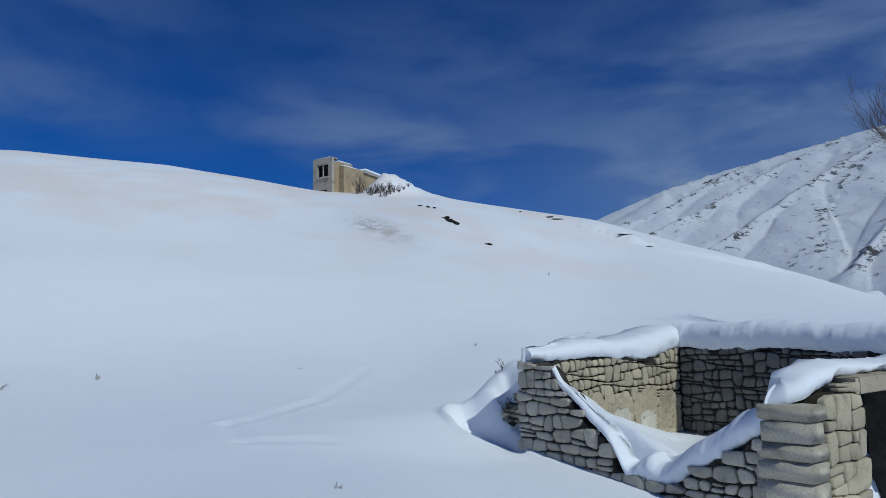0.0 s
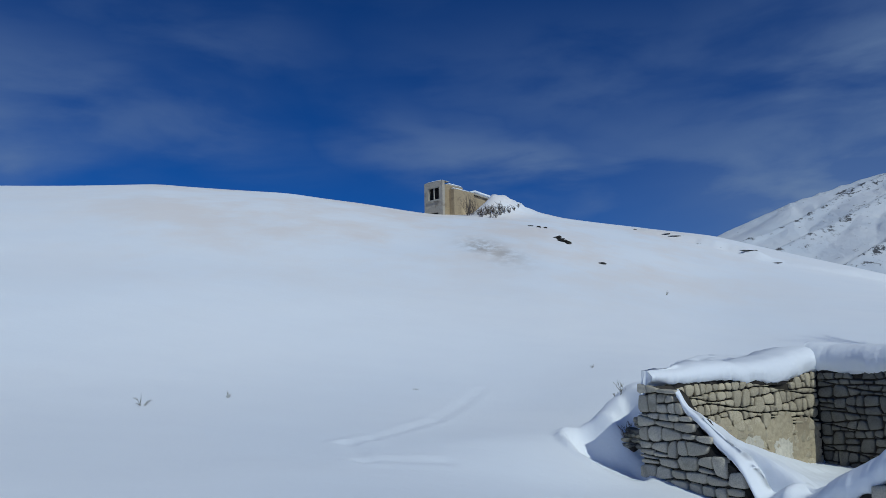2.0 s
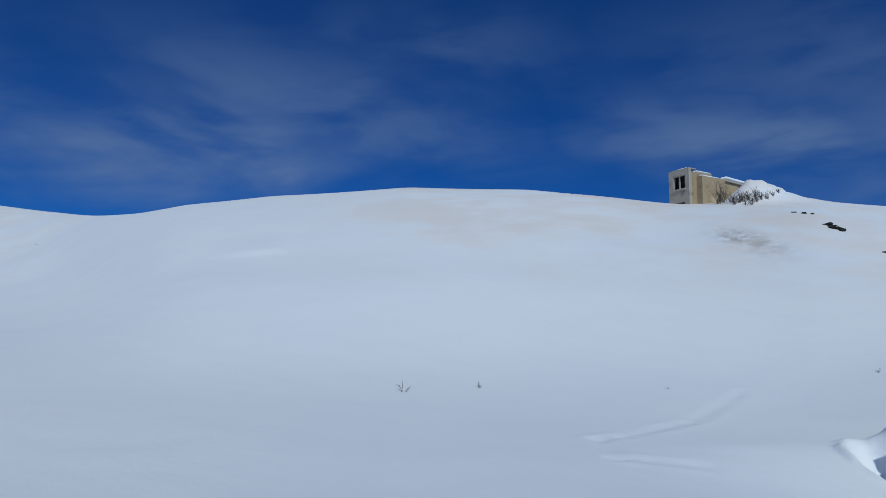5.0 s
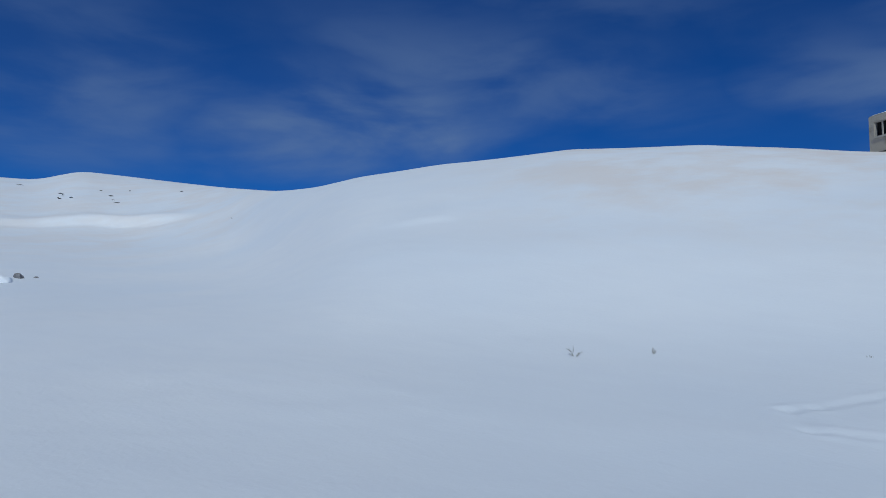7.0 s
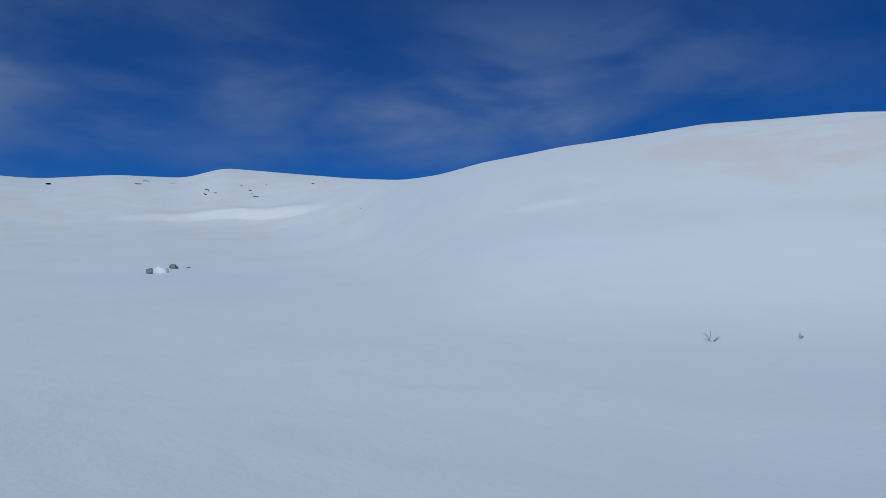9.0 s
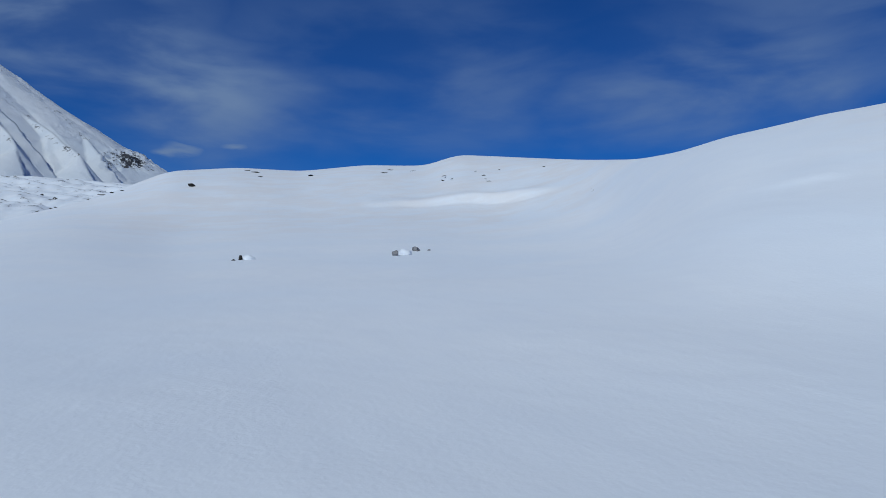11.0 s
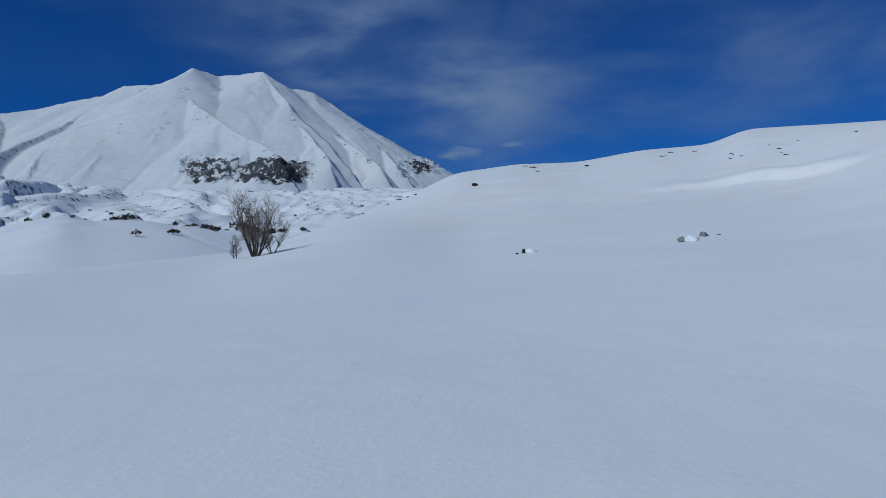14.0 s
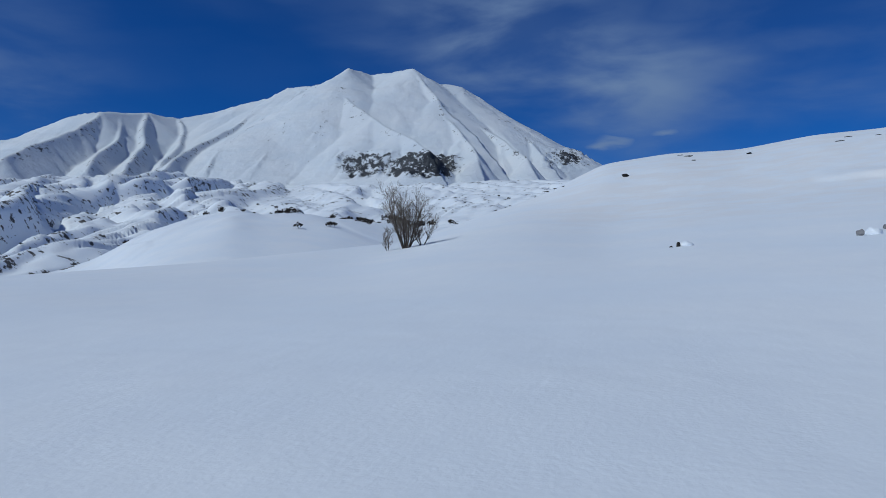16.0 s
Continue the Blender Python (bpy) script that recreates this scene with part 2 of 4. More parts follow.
def lattice(ix, iy, seed):
    h = (ix.astype(np.int64) * 374761393 + iy.astype(np.int64) * 668265263 + seed * 1442695041) & 0x7FFFFFFF
    h = ((h ^ (h >> 13)) * 1274126177) & 0x7FFFFFFF
    return ((h ^ (h >> 16)) & 0xFFFF) / 65535.0


def value_noise(x, y, seed=0):
    ix, iy = np.floor(x), np.floor(y)
    fx, fy = x - ix, y - iy
    fx, fy = fx * fx * fx * (fx * (fx * 6 - 15) + 10), fy * fy * fy * (fy * (fy * 6 - 15) + 10)
    a, b = lattice(ix, iy, seed), lattice(ix + 1, iy, seed)
    c, d = lattice(ix, iy + 1, seed), lattice(ix + 1, iy + 1, seed)
    return (a * (1 - fx) + b * fx) * (1 - fy) + (c * (1 - fx) + d * fx) * fy


def fbm(x, y, octaves=4, seed=0, gain=0.5):
    total, amp, norm = 0.0, 1.0, 0.0
    for o in range(octaves):
        total = total + amp * (value_noise(x, y, seed + o) * 2 - 1)
        norm, amp = norm + amp, amp * gain
        x, y = x * 2.03 + 17.1, y * 2.03 + 5.3
    return total / norm


def ridged(x, y, octaves=4, seed=0, gain=0.5):
    total, amp, norm = 0.0, 1.0, 0.0
    for o in range(octaves):
        total = total + amp * (1 - np.abs(value_noise(x, y, seed + o) * 2 - 1))
        norm, amp = norm + amp, amp * gain
        x, y = x * 2.03 + 11.7, y * 2.03 + 3.9
    return total / norm


def smooth_step(x, lo, hi):
    t = np.clip((x - lo) / (hi - lo), 0, 1)
    return t * t * (3 - 2 * t)


# ---- plan of the ruined building, which the snow drifts against ----
CORNER = Vector((1.50, 12.90))
ALONG, ACROSS = Vector((0.61, -0.79)).normalized(), Vector((0.79, 0.61)).normalized()
SIDE, DEPTH, THICK, END = 5.0, 4.7, 0.5, -0.3
SIDE_TOP = [(-0.3, -0.48), (0.16, -0.50), (0.59, -0.60), (0.66, -0.78), (0.8, -0.97), (1.01, -1.06), (1.25, -1.29), (1.5, -1.53), (1.8, -1.72), (1.94, -1.98),
            (2.1, -2.30), (2.47, -2.17), (2.68, -2.35), (2.97, -2.17), (3.25, -1.91), (3.5, -1.79), (3.77, -1.65), (3.94, -1.5), (4.2, -1.41), (4.36, -1.37), (4.4, -1.08), (5.0, -1.06)]
# snow just inside the breached wall
INNER_SNOW = [(-0.3, -0.95), (0.5, -1.05), (1.0, -1.32), (1.9, -1.62), (2.3, -1.80), (2.65, -1.98), (3.0, -1.85), (3.5, -1.58), (4.1, -1.25), (4.6, -1.1), (5.0, -1.3)]

# ---- the snow field ----
# bearings run to the left from +y, in degrees; the eye stands at height 0
# bearing, distance of the crest, its rise in degrees, rise half way
CREST = [(-180, 70, 0.0, -1.6), (-60, 62, 0.2, -1.8), (-33, 62, 1.4, -0.7), (-27.6, 64, 3.6, 0.4), (-22.8, 66, 5.3, 1.2),
         (-12.3, 68, 8.8, 3.0), (-6.4, 64, 9.9, 4.0), (0.6, 61, 11.15, 5.0), (10.5, 60, 11.6, 5.5), (15.5, 60, 12.4, 6.0), (22, 60, 13.15, 6.4),
         (32, 60, 13.3, 6.4), (43, 62, 12.1, 5.9), (49.5, 66, 10.95, 5.2), (53, 75, 9.95, 4.8), (56, 100, 9.5, 4.6), (60, 150, 9.55, 4.6),
         (67, 190, 9.85, 4.6), (70.3, 190, 9.95, 4.6), (73, 195, 9.0, 4.6), (78, 195, 8.9, 4.4), (83, 195, 8.2, 4.0), (88, 190, 8.2, 3.7)]
CREST += [(93, 190, 7.6, 3.0), (98, 180, 5.2, 3.2), (104, 150, 3.2, 2.1), (109, 120, 1.5, 0.4), (116, 90, 0.8, -1.2),
          (126, 70, -0.2, -2.2), (138, 62, -1.0, -2.8), (160, 62, -1.2, -2.8), (180, 70, 0.0, -1.6)]


def around(table, column, bearing):
    a = np.array(table, float)
    return np.interp(bearing, a[:, 0], a[:, column])


FINE_BEARINGS = np.arange(-180, 180, 0.25)


def softened(table, column, width):
    """The column over all bearings, with its corners rounded."""
    v = around(table, column, FINE_BEARINGS)
    k = np.exp(-0.5 * (np.arange(-24, 25) * 0.25 / width) ** 2)
    return np.convolve(np.r_[v[-24:], v, v[:24]], k / k.sum(), "valid")


CREST_FAR, CREST_RISE, HALF_RISE = (softened(CREST, i, w) for i, w in ((1, 1.6), (2, 0.65), (3, 2.5)))
NEAR_FLOOR = softened([(-180, -1.9), (-60, -2.6), (-26, -2.72), (-15, -2.40), (-6, -1.92), (3, -1.66), (30, -1.62), (110, -1.66), (180, -1.9)], 1, 2.5)
MID_FLOOR = softened([(-180, -2.6), (-60, -3.0), (-30, -1.9), (-18, -1.1), (-6, -0.62), (3, -0.70), (12, -0.55), (30, -0.40), (50, -0.55), (65, -0.95), (110, -1.6), (138, -2.0), (180, -2.6)], 1, 2.5)
# rise of the land behind the crest at 420, 560, 850, 1500 and 2500 m
BEYOND = [(-180, -4, -4, -3, 0, 2), (-60, -2, -1, 0.5, 2.2, 4), (-10, -2, -1, 0.5, 2.2, 4), (5, -4, -4, -3, 0, 2), (85, -4, -4, -3, 0, 2), (95, 3.0, 3.4, 4.6, 6.2, 6.4),
          (104, 2.6, 2.9, 4.3, 6.1, 6.4), (109, 2.4, 2.6, 4.0, 6.1, 6.4), (114, 3.4, 3.0, 4.0, 5.9, 6.3), (119, 3.8, 3.1, 3.8, 5.7, 6.2), (123, 3.8, 2.7, 3.6, 5.9, 6.2),
          (127.6, 2.5, 1.5, 3.4, 6.0, 6.1), (130, 1.4, 0.7, 3.2, 5.9, 6.0), (132.7, -0.3, 0.0, 3.0, 5.7, 5.9), (138, -1.5, -0.6, 2.7, 5.4, 5.7), (150, -1.6, -0.5, 2, 4, 5), (160, -1, 0, 1.5, 4, 4), (180, -4, -4, -3, 0, 2)]
BEYOND_RISE = [softened(BEYOND, i, 1.0) for i in (1, 2, 3, 4, 5)]


def hermite(r, r0, r1, z0, z1, m0, m1):
    w = np.maximum(r1 - r0, 1e-6)
    t = np.clip((r - r0) / w, 0, 1)
    return ((2 * t**3 - 3 * t**2 + 1) * z0 + (t**3 - 2 * t**2 + t) * w * m0 + (3 * t**2 - 2 * t**3) * z1 + (t**3 - t**2) * w * m1)


def land(x, y):
    """Height of the snow at places in the plan, and how far it lies behind the crest."""
    x, y = np.asarray(x, float), np.asarray(y, float)
    r = np.hypot(x, y) + 1e-6
    b = np.degrees(np.arctan2(-x, y))
    pick = lambda v: np.interp(b, FINE_BEARINGS, v, period=360)
    rc = pick(CREST_FAR)
    tan = lambda v: np.tan(np.radians(pick(v)))
    knots = [(0 * r, 0 * r - 1.68), (0 * r + 10, pick(NEAR_FLOOR)), (0 * r + 20, pick(MID_FLOOR)),
             (0.5 * rc, 0.5 * rc * tan(HALF_RISE)), (rc, rc * tan(CREST_RISE)), (1.5 * rc, 1.5 * rc * (tan(CREST_RISE) - 0.06)),
             *((0 * r + d, d * tan(v)) for d, v in zip((420, 560, 850, 1500, 2500), BEYOND_RISE)), (0 * r + 5200, 2500 * tan(BEYOND_RISE[4]))]
    slopes = [0 * r]
    for (a, za), (c, zc), (e, ze) in zip(knots, knots[1:], knots[2:]):
        slopes.append(((zc - za) * (e - c) / (c - a) + (ze - zc) * (c - a) / (e - c)) / (e - a))
    slopes.append(0 * r)
    slopes[4] = tan(CREST_RISE)
    slopes[5] = tan(CREST_RISE) - 0.13
    z = knots[0][1]
    for (a, za), (c, zc), ma, mc in zip(knots, knots[1:], slopes, slopes[1:]):
        z = np.where(r >= a, hermite(r, a, c, za, zc, ma, mc), z)
    return z, r, b, rc


def scarps(across, along, wide, seed):
    """Long ridges with a gentle and a steep side; also where the steep side lies."""
    p = across / wide + 1.1 * fbm(across / (3.0 * wide), along / (4.0 * wide), 4, seed, 0.5)
    k = np.floor(p)
    p = p - k
    amount = value_noise(k * 7.3, along / (4.5 * wide), seed + 3) ** 1.2
    shape = np.where(p < 0.74, p / 0.74, (1 - p) / 0.26)
    return (shape * shape * (3 - 2 * shape) - 0.5) * amount, smooth_step(p, 0.62, 0.74) * (1 - smooth_step(p, 0.93, 1.0)) * amount


def valley_forms(x, y, r, b, rc):
    """Relief of the far valley, and how steep and bare its banks are."""
    far = smooth_step(r, 1.25 * rc, 3 * rc) * smooth_step(r, 170, 480) * smooth_step(np.abs(b - 40), 40, 52)
    mound = 1 - 0.85 * (1 - smooth_step(r, 430, 520)) * smooth_step(b, 100, 108)
    a = radians(110)
    across, along = x * math.cos(a) + y * math.sin(a), -x * math.sin(a) + y * math.cos(a)
    big, bank_big = scarps(across, along, 190, 31)
    small, bank_small = scarps(across + 0.25 * along, along, 64, 43)
    soft = fbm(x / 170, y / 170, 3, 47, 0.5)
    tiny, bank_tiny = scarps(across - 0.3 * along, along, 27, 57)
    left = 0.55 + 0.6 * smooth_step(b, 117, 128)
    z = far * mound * left * (40 * big + 22 * small + 8 * tiny + 10 * soft + 2.0 * fbm(x / 24, y / 24, 3, 40)) * (1 - 0.55 * smooth_step(r, 1300, 2300))
    return z, far * np.clip(0.52 + 0.25 * bank_big + 0.7 * bank_small + 0.8 * bank_tiny, 0, 1) * (0.85 + 0.15 * mound)


def at_bearing(bearing, r):
    a = radians(bearing)
    return -math.sin(a) * r, math.cos(a) * r


TRACKS = [((-1.9, 11.3), (-3.1, 10.9), 0.03), ((-3.1, 10.9), (-3.75, 12.2), 0.03), ((-3.75, 12.2), (-3.5, 12.7), 0.03), ((-3.5, 12.7), (-2.7, 14.8), 0.028), ((-2.7, 14.8), (-2.1, 18.8), 0.02)]


def snow_height(x, y):
    z, r, b, rc = land(x, y)
    calm = smooth_step(r, 3, 12)
    z = z + 0.10 * calm * fbm(x / 9, y / 9, 2, 3) * smooth_step(rc - r, -5, 25) + 0.035 * fbm(x / 2.3, y / 2.3, 3, 9) * smooth_step(r, 1, 6) / (1 + r / 40)
    z = z + 0.005 * fbm(x / 0.45, y / 0.3, 4, 21, 0.6) / (1 + (r / 14) ** 2)
    # scarps that catch the sun: bearings, distances at their ends, height
    for b0, b1, r0, r1, high, soft in ((61.5, 78.5, 112.5, 117, 1.3, 1.1), (41.0, 48.5, 35.4, 37.4, 0.14, 0.5), (-17.5, -6.5, 52.6, 58.5, 0.55, 0.25), (-27, -17, 54.5, 53.0, 0.4, 0.25)):
        t = (b - b0) / (b1 - b0)
        edge = r0 + (r1 - r0) * t + 3.0 * fbm(b / 3.0, b * 0 + b0, 2, 61) * high / 2.4
        taper = smooth_step(t, 0.0, 0.25) * (1 - smooth_step(t, 0.35, 1.0) * 0.75) * (1 - smooth_step(t, 0.92, 1.0))
        z = z + high * taper * (smooth_step(r, edge - soft, edge + soft) - smooth_step(r, edge + soft, edge + 11 * soft))
    # the bank beside the hilltop house
    for b0, r0, wide, deep, high in ((3.9, 59.0, 1.7, 2.2, 1.15), (2.2, 60.5, 2.0, 2.4, 0.5), (5.2, 57.0, 1.1, 1.5, 1.0), (4.3, 57.2, 1.2, 1.6, 0.7)):
        hx0, hy0 = at_bearing(b0, r0)
        z = z + high * np.exp(-((x - hx0) / wide) ** 2 - ((y - hy0) / deep) ** 2) * (1 + 0.25 * fbm(x / 0.9, y / 0.9, 2, 55))
    # an old track, half filled
    for (ax, ay), (bx, by), deep in TRACKS:
        ux, uy = bx - ax, by - ay
        t = np.clip(((x - ax) * ux + (y - ay) * uy) / (ux * ux + uy * uy), 0, 1)
        d = np.hypot(x - ax - t * ux, y - ay - t * uy)
        deep = deep * 0.6 * (1 + 0.6 * fbm(x / 0.4, y / 0.4, 2, 91))
        z = z - deep * np.exp(-(d / 0.16) ** 2) + 0.5 * deep * np.exp(-((d - 0.3) / 0.14) ** 2)
    # drifts round and inside the ruin
    s, w = (x - CORNER.x) * ALONG.x + (y - CORNER.y) * ALONG.y, (x - CORNER.x) * ACROSS.x + (y - CORNER.y) * ACROSS.y
    bank = smooth_step(w, -0.15, 0.35) * (1 - smooth_step(w, 6.5, 9)) * (1 - smooth_step(-s - 1.0 - 0.5 * w, 0.0, 1.2))
    climb = np.maximum(smooth_step(-s, 0.3, 1.6 + 0.15 * np.clip(w, 0, 5)), smooth_step(w, 0.15, 0.85))
    heap = -1.95 + (1.15 + 0.13 * np.clip(w, -1, 5)) * climb + (0.09 * fbm(x / 0.5, y / 0.5, 3, 71) + 0.04 * fbm(x / 0.16, y / 0.16, 2, 75)) * smooth_step(-s, 0.4, 0.8)
    z = np.maximum(z, z + (heap - z) * bank * smooth_step(-s, 0.1, 0.4))
    bowl = np.hypot((s + 0.72) / 0.95, (w + 0.28) / 0.46)
    hollow = smooth_step(1.25 - bowl, 0.0, 0.5)
    z = z + (np.minimum(z, -2.2 + 0.2 * np.maximum(-s - 0.4, 0)) - z) * hollow
    lip = np.exp(-((bowl - 1.3) / 0.16) ** 2) * smooth_step(-s - 0.6 * w, 0.4, 1.0)
    z = z + 0.10 * lip * (1 + fbm(x / 0.3, y / 0.3, 2, 73))
    apron = smooth_step(s, -2.2, 0.6) * (1 - smooth_step(s, 6, 9)) * smooth_step(w, -6.0, -0.5) * (1 - smooth_step(w, 0.3, 0.6))
    z = z + (np.minimum(z, -2.13 - 0.13 * s) - z) * apron
    yard = smooth_step(s, 4.5, 4.8) * (1 - smooth_step(s, 7.5, 9.5)) * smooth_step(w, -0.8, 0.0) * (1 - smooth_step(w, 4.5, 6.0))
    z = z + (np.minimum(z, -3.2) - z) * yard
    ks = np.array(INNER_SNOW)
    inside = smooth_step(s, -0.25, 0.0) * (1 - smooth_step(s, 4.5, 4.8)) * smooth_step(w, 0.2, 0.45) * (1 - smooth_step(w, 4.75, 5.0))
    ramp_in = np.interp(s, ks[:, 0], ks[:, 1]) - 0.30 * np.maximum(w - 0.5, 0) - 0.22 * smooth_step(w, 0.8, 1.6) - 0.5 * smooth_step(s, 2.6, 3.6) * np.maximum(w - 0.6, 0)
    floor = np.logaddexp(-2.30 * 9 + 0 * s, ramp_in * 9) / 9 + 0.05 * fbm(x / 0.7, y / 0.7, 3, 77) + 0.02 * fbm(x / 0.2, y / 0.2, 2, 79)
    z = z + (floor - z) * inside
    return z + valley_forms(x, y, r, b, rc)[0]


def ground_z(x, y):
    return float(snow_height(np.array([x]), np.array([y]))[0])


def make_ground():
    fine = np.arange(-42, 146, 0.27)
    coarse = np.arange(146, 318, 3.0)
    b = np.radians(np.r_[fine, coarse])
    r = np.r_[0.0, np.geomspace(0.6, 9, 90), np.linspace(9.07, 20, 160), np.geomspace(20.2, 250, 250), np.geomspace(252, 1800, 330), np.geomspace(1820, 4900, 60)]
    bb, rr = np.meshgrid(b, r, indexing="ij")
    x, y = -np.sin(bb) * rr, np.cos(bb) * rr
    z = snow_height(x, y)
    return x, y, z


gx, gy, gz = make_ground()
sx, sy = at_bearing(5.3, 39.5)
dirt = np.exp(-(((gx - sx) + (gy - sy) * 0.35) / 1.3) ** 2 - ((gy - sy) / 3.0) ** 2)
gr = np.hypot(gx, gy)
gb = np.degrees(np.arctan2(-gx, gy))
wild = valley_forms(gx, gy, gr, gb, np.interp(gb, FINE_BEARINGS, CREST_FAR, period=360))[1]
ground = tagged(grid_mesh("ground", gx, gy, gz, SNOW, wrap=True, attribute=("dirt", dirt)),
                "wind-smoothed bluish white snow field over rolling hills", "ground", kind="structure")

dust_data = ground.data.attributes.new("dust", "FLOAT", "POINT")
dust = smooth_step(gr, 22, 44) * (1 - smooth_step(gr, 72, 90)) * smooth_step(gb, -24, -4) * (1 - smooth_step(gb, 26, 48)) + 0.5 * smooth_step(gr, 60, 100) * (1 - smooth_step(gr, 210, 240)) * smooth_step(gb, 52, 62) * (1 - smooth_step(gb, 92, 104))
dust_data.data.foreach_set("value", dust.astype(np.float32).ravel())
wild_data = ground.data.attributes.new("wild", "FLOAT", "POINT")
wild_data.data.foreach_set("value", wild.astype(np.float32).ravel())


# ---- mountains ----
def mountain(name, label, ridges, bearings, radii, slope, seed, rock_level, bands=(), steeper=1.35, rough=8, cliff=0.35):
    b = np.radians(np.arange(*bearings))
    r = np.geomspace(*radii)
    bb, rr = np.meshgrid(b, r, indexing="ij")
    x, y = -np.sin(bb) * rr, np.cos(bb) * rr
    wx = x + 45 * fbm(x / 420, y / 420, 3, seed)
    wy = y + 45 * fbm(x / 420 + 9, y / 420, 3, seed + 5)
    z, run, fall = np.full_like(x, -400.0), np.zeros_like(x), np.zeros_like(x)
    spur = np.zeros_like(x)
    for k, crest in enumerate(ridges):
        pts = [(*at_bearing(a, d), d * math.tan(radians(e))) for a, d, e in crest]
        gone = 900.0 * k
        for (x0, y0, z0), (x1, y1, z1) in zip(pts, pts[1:]):
            ux, uy = x1 - x0, y1 - y0
            long = math.hypot(ux, uy)
            t = np.clip(((wx - x0) * ux + (wy - y0) * uy) / long ** 2, 0, 1)
            d = np.hypot(wx - x0 - t * ux, wy - y0 - t * uy)
            # the side turned from the sun is the steeper one
            turned = (uy * (wx - x0) - ux * (wy - y0)) < 0
            this = z0 + t * (z1 - z0) - slope * d * np.where(turned & (k > 0), steeper, 1.0) * (1 + 0.25 * np.exp(-d / 60))
            wins = this > z
            z = np.where(wins, this, z)
            run, fall = np.where(wins, gone + t * long, run), np.where(wins, d, fall)
            if k:
                spur = np.maximum(spur, np.exp(-(d / 24) ** 2))
            gone += long
    ribs = ridged(x / 260, y / 260, 5, seed + 11, 0.55) - 0.6
    deg = np.degrees(bb)
    gullies = ridged(run / 52 + 0.4 * fbm(x / 200, y / 200, 2, seed + 3), fall / 520, 5, seed + 15, 0.6) - 0.6
    z = z + (rough * ribs + 17 * gullies * smooth_step(fall, 5, 130) + 2.5 * fbm(x / 40, y / 40, 3, seed + 20)) - 260 * (1 - smooth_step(rr, radii[0], radii[0] * 1.12))
    dzb = np.gradient(z, axis=0) / (np.gradient(x, axis=0) ** 2 + np.gradient(y, axis=0) ** 2) ** 0.5
    dzr = np.gradient(z, axis=1) / np.gradient(rr, axis=1)
    steep = np.hypot(dzb, dzr)
    rise = np.degrees(np.arctan2(z, rr))
    rock = rock_level + 0.17 * spur + cliff * smooth_step(steep, 0.65, 1.3) + 0.25 * (ridged(x / 120, y / 120, 3, seed + 30) - 0.6)
    for b0, b1, e0, e1, amount in bands:
        inside = smooth_step(deg, b0 - 1, b0 + 1) * (1 - smooth_step(deg, b1 - 1, b1 + 1))
        inside = inside * smooth_step(rise, e0 - 0.4, e0 + 0.3) * (1 - smooth_step(rise, e1 - 0.4, e1 + 0.6))
        rock = rock + amount * inside
        z = z + inside * 46 * (ridged(x / 48, y / 48, 4, seed + 44, 0.6) - 0.6)
    return tagged(grid_mesh(name, x, y, z, FAR, attribute=("rock", rock)), label, "mountain", kind="structure")


